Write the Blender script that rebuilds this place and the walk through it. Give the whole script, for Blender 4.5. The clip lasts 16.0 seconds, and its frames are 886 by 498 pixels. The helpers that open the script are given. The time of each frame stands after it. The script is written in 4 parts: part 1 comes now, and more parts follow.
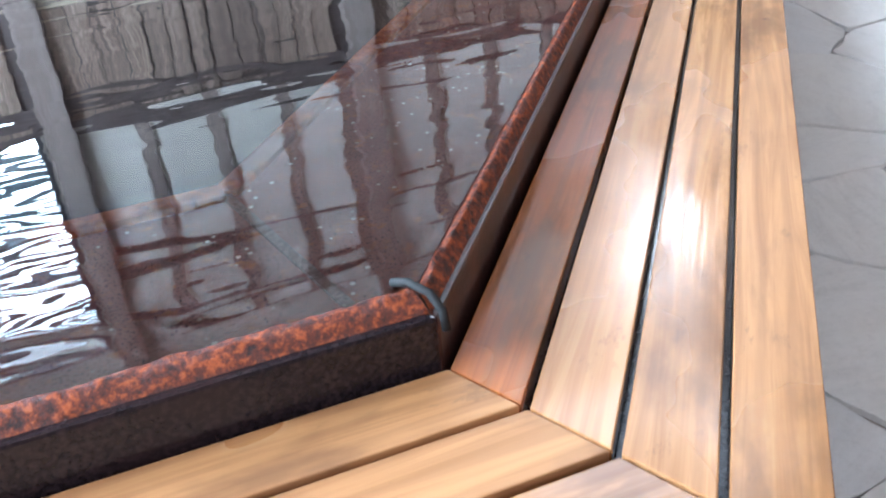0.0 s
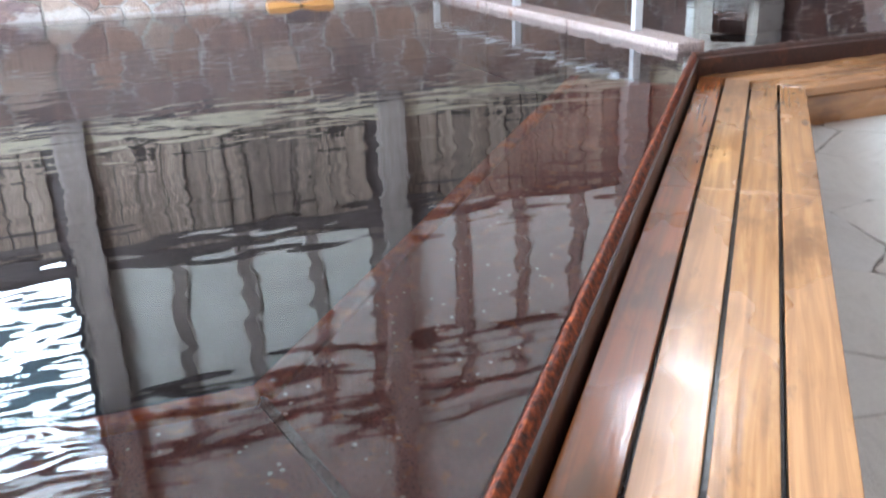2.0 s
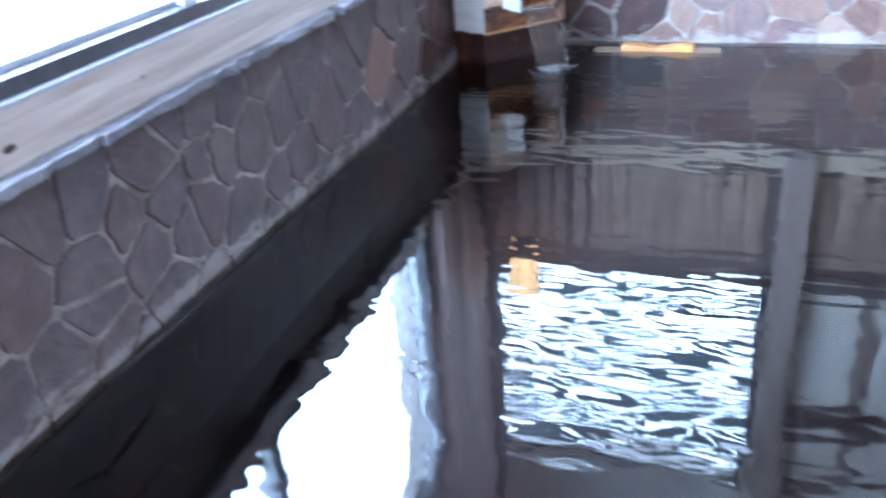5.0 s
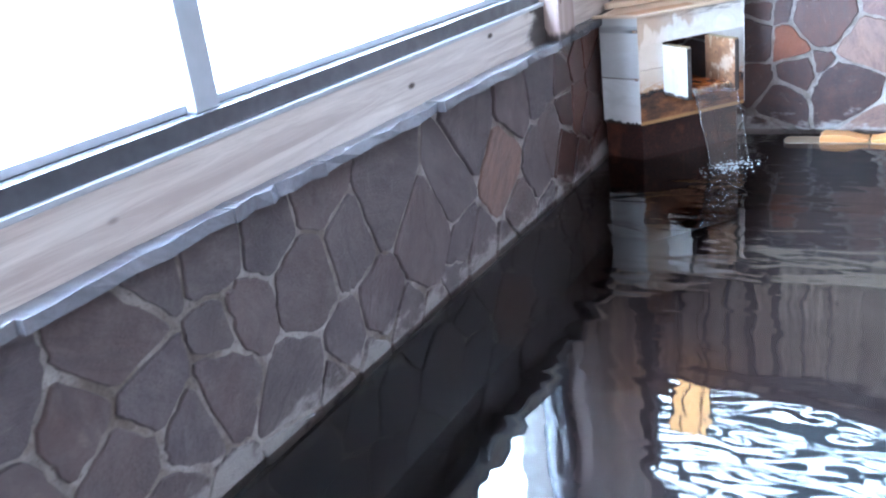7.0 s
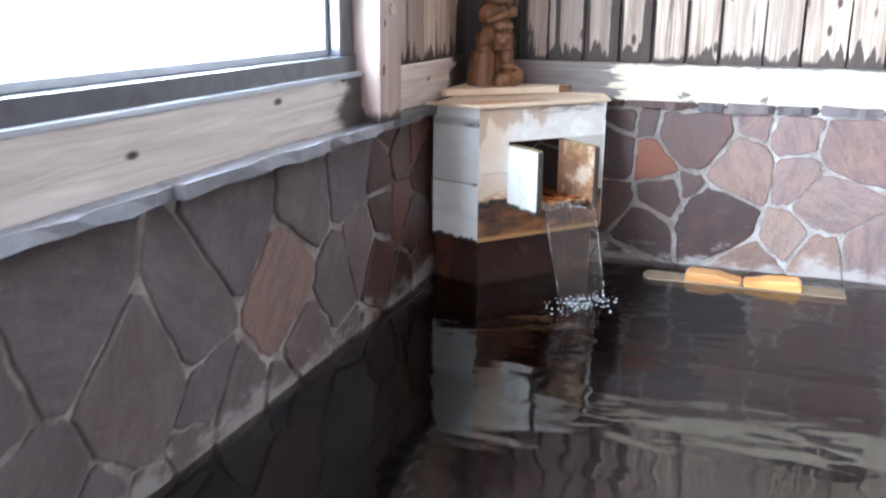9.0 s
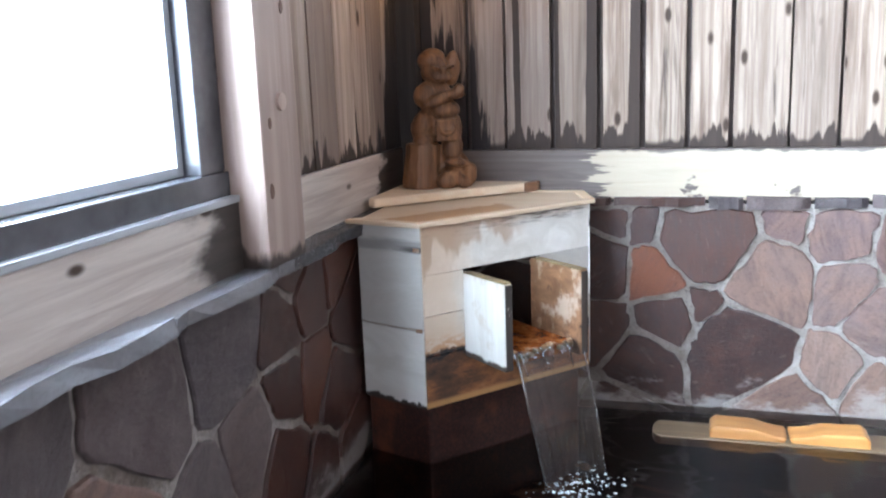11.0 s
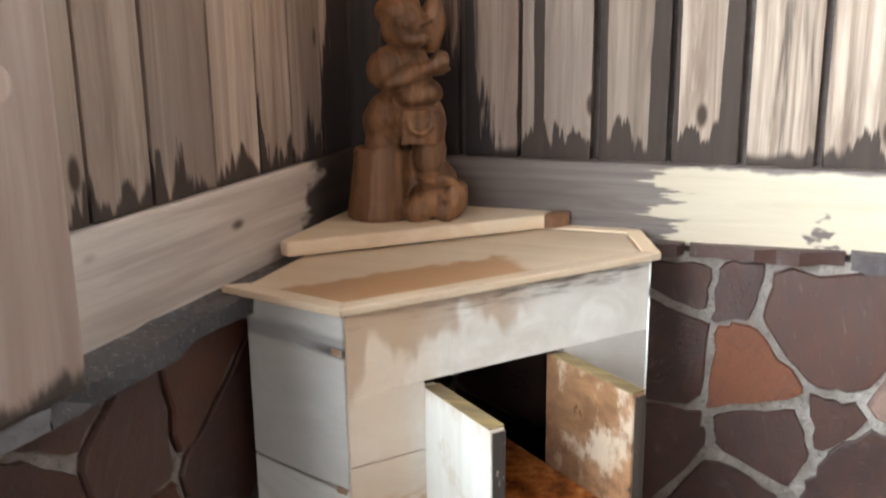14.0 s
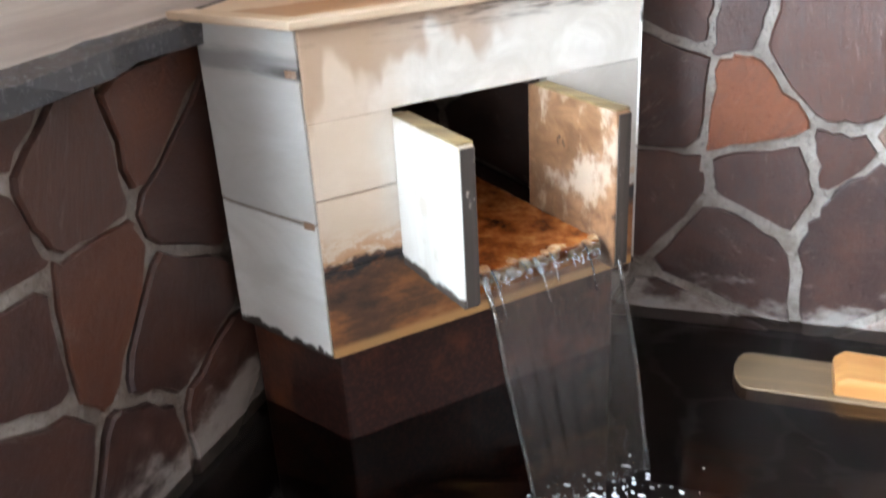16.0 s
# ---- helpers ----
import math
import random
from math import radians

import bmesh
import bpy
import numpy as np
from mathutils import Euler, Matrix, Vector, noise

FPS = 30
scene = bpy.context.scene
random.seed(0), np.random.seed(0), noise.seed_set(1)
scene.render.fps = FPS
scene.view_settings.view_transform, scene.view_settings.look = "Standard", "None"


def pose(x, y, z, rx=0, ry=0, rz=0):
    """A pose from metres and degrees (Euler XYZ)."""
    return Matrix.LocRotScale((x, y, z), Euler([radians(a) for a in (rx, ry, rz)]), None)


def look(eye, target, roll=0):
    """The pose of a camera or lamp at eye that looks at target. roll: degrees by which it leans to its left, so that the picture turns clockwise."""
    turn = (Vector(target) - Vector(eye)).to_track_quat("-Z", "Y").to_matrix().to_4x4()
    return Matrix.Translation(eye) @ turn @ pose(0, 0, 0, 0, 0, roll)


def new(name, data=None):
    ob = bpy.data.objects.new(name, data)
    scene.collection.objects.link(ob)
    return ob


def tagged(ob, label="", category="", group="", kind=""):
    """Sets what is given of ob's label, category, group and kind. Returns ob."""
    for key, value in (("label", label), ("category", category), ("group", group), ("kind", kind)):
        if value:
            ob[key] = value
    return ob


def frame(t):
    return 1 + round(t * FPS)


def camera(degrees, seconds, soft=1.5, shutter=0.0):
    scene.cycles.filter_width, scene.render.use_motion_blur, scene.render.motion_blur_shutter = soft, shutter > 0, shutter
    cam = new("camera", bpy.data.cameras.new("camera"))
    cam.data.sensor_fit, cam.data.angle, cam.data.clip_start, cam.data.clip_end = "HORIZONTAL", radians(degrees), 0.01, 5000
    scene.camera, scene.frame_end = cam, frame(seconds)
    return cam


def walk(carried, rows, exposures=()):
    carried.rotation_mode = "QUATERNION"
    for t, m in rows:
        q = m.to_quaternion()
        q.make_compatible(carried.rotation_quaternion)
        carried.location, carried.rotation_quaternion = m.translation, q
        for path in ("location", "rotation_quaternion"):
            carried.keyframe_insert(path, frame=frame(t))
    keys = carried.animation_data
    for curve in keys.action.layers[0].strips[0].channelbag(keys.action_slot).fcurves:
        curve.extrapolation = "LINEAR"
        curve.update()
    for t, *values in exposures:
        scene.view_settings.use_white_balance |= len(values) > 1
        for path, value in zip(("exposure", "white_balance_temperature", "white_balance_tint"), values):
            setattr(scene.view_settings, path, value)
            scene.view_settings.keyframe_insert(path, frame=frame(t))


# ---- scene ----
cam = camera(52.5, 16.0, soft=2.0, shutter=0.5)
PATH = [
    (0, (2.987, -7.208, 0.657), (3.546, -5.583, -0.367), -5.4),
    (0.5, (3.001, -7.179, 0.673), (3.567, -5.532, -0.311), -4.9),
    (1, (2.997, -7.144, 0.705), (3.579, -5.467, -0.217), -3.4),
    (1.5, (2.995, -7.139, 0.74), (3.567, -5.415, -0.096), -3.5),
    (2, (2.981, -7.114, 0.786), (3.564, -5.352, 0.041), -2.0),
    (2.5, (2.975, -7.076, 0.831), (3.557, -5.276, 0.182), -1.2),
    (3, (2.951, -7.068, 0.866), (3.512, -5.238, 0.285), -0.1),
    (3.5, (2.819, -7.064, 1.029), (3.22, -5.207, 0.404), -0.9),
    (4, (2.341, -6.815, 1.348), (2.424, -4.951, 0.627), -0.7),
    (4.3, (2.077, -6.786, 1.498), (1.947, -4.958, 0.698), -2.6),
    (4.6, (2.046, -6.722, 1.572), (1.716, -4.961, 0.682), -3.4),
    (5, (1.973, -6.597, 1.647), (1.365, -4.912, 0.758), -4.3),
    (5.2, (1.924, -6.513, 1.677), (1.221, -4.865, 0.788), -5.3),
    (7.3, (1.681, -5.259, 1.459), (0.71, -3.655, 0.764), -6.8),
    (7.5, (1.653, -5.17, 1.446), (0.701, -3.552, 0.756), -5.3),
    (8, (1.559, -4.899, 1.276), (0.636, -3.238, 0.653), -3.4),
    (8.5, (1.412, -4.564, 1.189), (0.666, -2.799, 0.617), -1.4),
    (9, (1.381, -4.337, 1.223), (0.743, -2.518, 0.689), 0.5),
    (9.2, (1.355, -4.211, 1.229), (0.735, -2.378, 0.724), 0.1),
    (11.3, (1.056, -3.109, 1.285), (0.497, -1.231, 0.884), -2.1),
    (11.5, (1.033, -3.004, 1.31), (0.47, -1.131, 0.891), -1.4),
    (12, (1.018, -2.739, 1.319), (0.388, -0.885, 0.911), -0.3),
    (12.5, (1.001, -2.549, 1.321), (0.339, -0.708, 0.903), -1.2),
    (13, (0.931, -2.336, 1.317), (0.318, -0.481, 0.888), -0.7),
    (13.5, (0.862, -2.145, 1.307), (0.263, -0.291, 0.855), -0.1),
    (14, (0.893, -2.01, 1.245), (0.257, -0.175, 0.767), -0.7),
    (14.5, (0.917, -1.946, 1.194), (0.255, -0.147, 0.624), -0.7),
    (15, (0.935, -1.916, 1.15), (0.256, -0.15, 0.502), -1.5),
    (15.5, (0.948, -1.909, 1.082), (0.27, -0.177, 0.347), -2.3),
    (16, (0.955, -1.928, 1.037), (0.301, -0.233, 0.204), -3.3),
]
EXPOSURES = [(0, 0.17, 5600, 10), (3, 0.14, 6050, 10), (5, 0.4, 4950, 10), (8, 0.5, 5500, 10), (9, 0.28, 5850, 10), (11.5, -0.08, 5900, 10), (12.5, -0.1, 6250, 10), (14, -0.12, 6900, 10), (15, 0.15, 6550, 10), (16, 0.38, 6450, 10)]
walk(cam, [(t, look(eye, target, roll)) for t, eye, target, roll in PATH], EXPOSURES)

# ---- light ----
world = bpy.data.worlds.new("sky")
scene.world = world
world.use_nodes = True
wn = world.node_tree
sky = wn.nodes.new("ShaderNodeTexSky")
sky.sky_type, sky.sun_disc = "NISHITA", False
sky.sun_elevation, sky.sun_rotation = radians(38), radians(-75)
wn.links.new(sky.outputs[0], wn.nodes["Background"].inputs[0])
wn.nodes["Background"].inputs[1].default_value = 0.15
sun = new("sun", bpy.data.lights.new("sun", "SUN"))
sun.data.energy, sun.data.angle, sun.data.color = 1.0, radians(12), (1, 0.96, 0.9)
sun.matrix_world = look((-8, -4, 9), (0, -3, 0))


def window_light(name, at, target, w, h, watts, colour):
    ob = new(name, bpy.data.lights.new(name, "AREA"))
    ob.data.shape, ob.data.size, ob.data.size_y = "RECTANGLE", w, h
    ob.data.energy, ob.data.color = watts, colour
    ob.matrix_world = look(at, target)
    return ob


DAY = (0.76, 0.89, 1.0)
window_light("west_window_light", (-0.32, -4.2, 2.1), (2, -4.2, 2.1), 5.6, 2.1, 1850, DAY)
window_light("north_window_light", (1.13, 0.6, 2.97), (1.13, -2, 2.97), 2.4, 2.2, 400, DAY)
window_light("high_window_light", (7.95, 0.35, 4.5), (7.95, -3, 4.2), 1.1, 1.3, 75, (0.9, 0.95, 1.0))
window_light("skylight_light", (6.7, -1.5, 5.65), (6.7, -1.5, 0), 2.6, 2.2, 110, (0.88, 0.94, 1.0))
# added fill from the unseen south side, for the north wall and spout box
window_light("south_fill_light", (1.9, -10.35, 2.4), (1.9, -5, 2.0), 3.0, 1.6, 160, (0.97, 0.97, 1.0))

# ---- material helpers ----


class Nodes:
    """A small node builder for one material."""

    def __init__(self, name):
        self.mat = bpy.data.materials.new(name)
        self.mat.use_nodes = True
        self.t = self.mat.node_tree
        self.bsdf = self.t.nodes["Principled BSDF"]
        self.out = self.t.nodes["Material Output"]

    def put(self, socket, value):
        if isinstance(value, bpy.types.NodeSocket):
            self.t.links.new(value, socket)
        elif value is not None:
            socket.default_value = value

    def node(self, kind, **inputs):
        n = self.t.nodes.new(kind)
        for k, v in inputs.items():
            self.put(n.inputs[k.replace("_", " ")], v)
        return n

    def position(self, scale=(1, 1, 1), own=False, offset=None):
        n = self.node("ShaderNodeTexCoord").outputs["Object"] if own else self.node("ShaderNodeNewGeometry").outputs["Position"]
        m = self.node("ShaderNodeMapping")
        self.put(m.inputs["Vector"], n)
        m.inputs["Scale"].default_value = scale
        if offset is not None:
            self.put(m.inputs["Location"], offset)
        return m.outputs[0]

    def noise(self, vector, scale=5.0, detail=4.0, rough=0.55, distortion=0.0):
        n = self.node("ShaderNodeTexNoise", Vector=vector, Scale=scale, Detail=detail, Roughness=rough, Distortion=distortion)
        return n.outputs["Fac"]

    def ramp(self, fac, stops):
        n = self.node("ShaderNodeValToRGB", Fac=fac)
        e = n.color_ramp.elements
        while len(e) < len(stops):
            e.new(0.5)
        for k, (p, c) in zip(e, stops):
            k.position, k.color = p, (*c, 1) if len(c) == 3 else c
        return n.outputs[0]

    def mix(self, fac, a, b, blend="MIX"):
        n = self.t.nodes.new("ShaderNodeMix")
        n.data_type, n.blend_type = "RGBA", blend
        self.put(n.inputs[0], fac)
        for s, v in ((n.inputs[6], a), (n.inputs[7], b)):
            self.put(s, (*v, 1) if isinstance(v, tuple) and len(v) == 3 else v)
        return n.outputs[2]

    def math(self, op, a, b=0.0, c=0.0, clamp=False):
        n = self.t.nodes.new("ShaderNodeMath")
        n.operation, n.use_clamp = op, clamp
        for s, v in zip(n.inputs, (a, b, c)):
            self.put(s, v)
        return n.outputs[0]

    def step(self, value, lo, hi):
        n = self.t.nodes.new("ShaderNodeMapRange")
        n.interpolation_type = "SMOOTHSTEP"
        for s, v in zip(n.inputs, (value, lo, hi, 0.0, 1.0)):
            self.put(s, v)
        return n.outputs[0]

    def axis(self, name, vector=None):
        n = self.node("ShaderNodeSeparateXYZ")
        self.put(n.inputs[0], vector if vector is not None else self.node("ShaderNodeNewGeometry").outputs["Position"])
        return n.outputs[name]

    def random(self):
        return self.node("ShaderNodeObjectInfo").outputs["Random"]

    def bump(self, height, strength=0.3, distance=0.01):
        n = self.node("ShaderNodeBump", Height=height, Strength=strength, Distance=distance)
        return n.outputs[0]

    def finish(self, colour=None, rough=0.6, metal=0.0, normal=None, specular=None):
        for k, v in (("Base Color", colour), ("Roughness", rough), ("Metallic", metal), ("Normal", normal), ("Specular IOR Level", specular)):
            if isinstance(v, tuple) and len(v) == 3:
                v = (*v, 1)
            if v is not None:
                self.put(self.bsdf.inputs[k], v)
        return self.mat


def stone_material(name, tints, rough=(0.5, 0.85), depth=1.0, stain=(0.3, 0.17, 0.12)):
    k = Nodes(name)
    r = k.random()
    p = k.position(offset=k.node("ShaderNodeCombineXYZ", X=k.math("MULTIPLY", r, 40.0)).outputs[0])
    base = k.ramp(r, [(n / (len(tints) - 1), c) for n, c in enumerate(tints)])
    turn = k.node("ShaderNodeMapping")
    k.put(turn.inputs["Vector"], p)
    k.put(turn.inputs["Rotation"], k.node("ShaderNodeCombineXYZ", X=k.math("MULTIPLY", r, 31.0), Y=k.math("MULTIPLY", r, 57.0), Z=k.math("MULTIPLY", r, 83.0)).outputs[0])
    bed = k.node("ShaderNodeMapping")
    k.put(bed.inputs["Vector"], turn.outputs[0])
    bed.inputs["Scale"].default_value = (5, 7, 34)
    layers = k.noise(bed.outputs[0], 1.0, 6, 0.7, 0.6)
    big, fine = k.noise(p, 8, 6, 0.65), k.noise(p, 90, 6, 0.75)
    c = k.mix(k.step(big, 0.35, 0.7), base, k.mix(0.5 * depth, base, stain))
    c = k.mix(k.math("MULTIPLY", k.step(layers, 0.42, 0.7), 0.65 * depth), c, k.mix(0.6, c, (0.04, 0.03, 0.032)))
    c = k.mix(k.math("MULTIPLY", k.step(k.noise(bed.outputs[0], 2.3, 4, 0.7), 0.58, 0.72), 0.14 * depth), c, (0.42, 0.34, 0.3))
    c = k.mix(k.step(fine, 0.48, 0.75), c, k.mix(0.5 * depth, c, (0.05, 0.04, 0.04)))
    lime = k.step(k.math("MULTIPLY_ADD", k.noise(k.position((5, 5, 9)), 1.0, 5, 0.65), -0.5, k.axis("Z")), -0.17, -0.25)
    c = k.mix(k.math("MULTIPLY", lime, 0.5), c, (0.5, 0.46, 0.43))
    h = k.math("ADD", k.math("MULTIPLY_ADD", big, 2.0, layers), fine)
    return k.finish(c, k.math("MULTIPLY_ADD", fine, rough[1] - rough[0], rough[0]), normal=k.bump(h, 0.35 if rough[0] < 0.2 else 0.6, 0.012))


def wood_material(name, dark, light, axis="z", rough=0.65, wet=0.0, knots=True, grain=1.0, stain=None, rings_by=0.4):
    """Sawn wood with its grain along one axis of the world; every board has a tone of its own."""
    k = Nodes(name)
    r = k.random()
    shift = k.node("ShaderNodeCombineXYZ", X=k.math("MULTIPLY", r, 13.0), Y=k.math("MULTIPLY", r, 29.0), Z=k.math("MULTIPLY", r, 7.0)).outputs[0]
    s = {"x": (1.2, 22, 22), "y": (22, 1.2, 22), "z": (22, 22, 1.2)}[axis]
    p = k.position(tuple(v * grain for v in s), offset=shift)
    g = k.noise(p, 1.0, 6, 0.65, 0.8)
    rings = k.node("ShaderNodeTexWave", Vector=k.position(tuple(v * 0.3 * grain for v in s), offset=shift), Scale=1.6, Distortion=7.0, Detail=3.0, Detail_Scale=1.2).outputs["Fac"]
    blot = k.noise(k.position((3, 3, 3), offset=shift), 1.0, 4)
    c = k.mix(k.step(g, 0.3, 0.72), dark, light)
    c = k.mix(k.math("MULTIPLY", k.step(rings, 0.6, 0.95), rings_by), c, dark)
    c = k.mix(k.math("MULTIPLY", k.step(blot, 0.35, 0.75), 0.5), c, k.mix(0.5, dark, light))
    c = k.mix(k.math("MULTIPLY_ADD", r, 0.8, -0.2, True), c, k.mix(0.55, dark, (0.12, 0.1, 0.09)))
    if knots:
        v = k.node("ShaderNodeTexVoronoi", Vector=k.position({"x": (4, 9, 9), "y": (9, 4, 9), "z": (9, 9, 4)}[axis], offset=shift), Scale=1.0)
        c = k.mix(k.step(v.outputs["Distance"], 0.15, 0.07), c, (0.05, 0.028, 0.018))
    if stain:
        c = stain(k, c, g, r)
    rg = k.math("MULTIPLY_ADD", blot, -wet, rough, True)
    return k.finish(c, rg, normal=k.bump(g, 0.25 if wet else 0.45, 0.004))


# ---- materials ----
k = Nodes("red granite under water")
p = k.position()
c = k.mix(k.step(k.noise(p, 4, 5), 0.35, 0.7), (0.32, 0.125, 0.11), (0.46, 0.19, 0.15))
c = k.mix(k.step(k.noise(p, 160, 2), 0.5, 0.7), c, (0.14, 0.06, 0.06))
c = k.mix(k.step(k.noise(p, 22, 6, 0.75), 0.54, 0.68), c, (0.58, 0.2, 0.08))
v = k.node("ShaderNodeTexVoronoi", Vector=p, Scale=28.0).outputs["Distance"]
c = k.mix(k.math("MULTIPLY", k.step(v, 0.17, 0.1), k.step(k.noise(p, 5, 2), 0.46, 0.56)), c, (0.8, 0.66, 0.55))
GRANITE_RED = k.finish(c, 0.6, normal=k.bump(k.noise(p, 40, 5), 0.3, 0.01))

k = Nodes("dark wet granite")
p = k.position()
c = k.mix(k.step(k.noise(p, 120, 3), 0.4, 0.7), (0.01, 0.007, 0.008), (0.026, 0.016, 0.017))
c = k.mix(k.step(k.noise(p, 3, 4), 0.5, 0.8), c, (0.022, 0.011, 0.011))
DARK_GRANITE = k.finish(c, 0.16, specular=0.3, normal=k.bump(k.noise(p, 50, 3), 0.1, 0.004))

k = Nodes("dark pool bottom")
c = k.mix(k.step(k.noise(k.position(), 3, 5), 0.3, 0.7), (0.004, 0.004, 0.006), (0.012, 0.011, 0.013))
POOL_FLOOR = k.finish(c, 0.8)

k = Nodes("orange mineral crust")
p = k.position()
n1, n2 = k.noise(p, 62, 6, 0.75), k.noise(p, 14, 4)
c = k.ramp(n1, [(0.36, (0.018, 0.006, 0.004)), (0.5, (0.12, 0.02, 0.005)), (0.6, (0.34, 0.065, 0.01)), (0.82, (0.5, 0.16, 0.03))])
c = k.mix(k.step(n2, 0.55, 0.8), c, (0.09, 0.02, 0.01))
CRUST = k.finish(c, 0.6, specular=0.3, normal=k.bump(n1, 0.9, 0.012))

k = Nodes("maroon wet granite rim")
p = k.position()
c = k.mix(k.step(k.noise(p, 110, 3), 0.4, 0.7), (0.02, 0.009, 0.008), (0.055, 0.019, 0.014))
c = k.mix(k.step(k.noise(p, 6, 5, 0.65), 0.5, 0.72), c, (0.1, 0.032, 0.016))
RIM = k.finish(c, 0.32, normal=k.bump(k.noise(p, 50, 3), 0.15, 0.004))

k = Nodes("bright orange crust under water")
p = k.position()
c = k.ramp(k.noise(p, 30, 5, 0.75), [(0.3, (0.2, 0.04, 0.01)), (0.5, (0.6, 0.14, 0.02)), (0.75, (0.85, 0.26, 0.05))])
c = k.mix(k.step(k.noise(p, 3.2, 4, 0.6), 0.42, 0.56), (0.3, 0.1, 0.075), c)
NOSING = k.finish(c, 0.7, normal=k.bump(k.noise(p, 50, 5), 0.6, 0.01))

k = Nodes("speckled grey pink granite")
p = k.position()
c = k.ramp(k.noise(p, 130, 3, 0.7), [(0.35, (0.1, 0.07, 0.065)), (0.5, (0.3, 0.22, 0.2)), (0.7, (0.42, 0.32, 0.29))])
c = k.mix(k.step(k.noise(p, 9, 5, 0.7), 0.54, 0.68), c, (0.2, 0.09, 0.05))
CURB = k.finish(c, 0.5, normal=k.bump(k.noise(p, 60, 4), 0.3, 0.004))

k = Nodes("pale mortar")
p = k.position()
c = k.mix(k.step(k.noise(p, 9, 5), 0.35, 0.7), (0.42, 0.38, 0.35), (0.26, 0.23, 0.21))
c = k.mix(k.math("MULTIPLY", k.step(k.noise(p, 3.5, 5, 0.7), 0.42, 0.66), 0.75), c, (0.13, 0.09, 0.065))
c = k.mix(k.step(k.noise(p, 70, 6, 0.75), 0.5, 0.72), c, (0.1, 0.08, 0.075))
# mortar near the corner: damp and the corner's shade both in the colour
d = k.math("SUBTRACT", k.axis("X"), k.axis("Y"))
damp_shade = k.step(k.math("MULTIPLY_ADD", k.noise(p, 5, 5, 0.65), 1.0, d), 1.95, 1.35)
c = k.mix(k.math("MULTIPLY", damp_shade, 0.65), c, k.mix(0.35, (0.085, 0.06, 0.045), c))
MORTAR = k.finish(c, 0.9, normal=k.bump(k.noise(p, 60, 6), 0.8, 0.012))

STONE = stone_material("brown and violet rubble stone", [(0.14, 0.075, 0.066), (0.22, 0.15, 0.135), (0.09, 0.058, 0.06), (0.25, 0.145, 0.105), (0.16, 0.1, 0.1), (0.35, 0.25, 0.2), (0.13, 0.06, 0.05), (0.2, 0.14, 0.135), (0.32, 0.19, 0.14)])
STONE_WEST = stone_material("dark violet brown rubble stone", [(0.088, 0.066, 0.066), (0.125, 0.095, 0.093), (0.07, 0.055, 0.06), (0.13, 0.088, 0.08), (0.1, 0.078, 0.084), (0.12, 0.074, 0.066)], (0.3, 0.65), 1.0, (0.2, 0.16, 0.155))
# damp corner stones, darkened further to hold the corner's shade
STONE_DAMP_SHADED = stone_material("damp maroon rubble stone with shade in its colour", [(0.036, 0.013, 0.01), (0.055, 0.022, 0.016), (0.026, 0.012, 0.012), (0.07, 0.027, 0.018), (0.04, 0.018, 0.016)], (0.16, 0.5), 1.0, (0.1, 0.038, 0.024))
STONE_PINK = stone_material("dusty pink rubble stone", [(0.2, 0.125, 0.105), (0.24, 0.155, 0.13)])
STONE_ORANGE = stone_material("rust orange rubble stone", [(0.17, 0.052, 0.022), (0.2, 0.07, 0.034)], (0.3, 0.6), 0.8, (0.17, 0.05, 0.025))
# copy of the rust orange stone, darkened for the shaded west corner
STONE_RUST = stone_material("wet rust red rubble stone with shade in its colour", [(0.085, 0.027, 0.014), (0.11, 0.036, 0.019)], (0.16, 0.5), 0.8, (0.07, 0.025, 0.015))
# wet coping past the window's end, its missing daylight put into the colour
SLATE_SHADED = stone_material("wet slate coping with corner shade in its colour", [(0.05, 0.05, 0.057), (0.075, 0.075, 0.082)], (0.1, 0.4), 0.8, (0.11, 0.1, 0.1))
SLATE = stone_material("blue grey slate coping", [(0.2, 0.2, 0.23), (0.28, 0.28, 0.31), (0.22, 0.21, 0.22)], (0.06, 0.25), 0.7, (0.2, 0.18, 0.18))
FLAG = stone_material("pale grey quartzite flagstone", [(0.8, 0.78, 0.72), (0.84, 0.81, 0.75), (0.68, 0.71, 0.73), (0.82, 0.78, 0.7)], (0.22, 0.55), 0.45, (0.6, 0.5, 0.38))


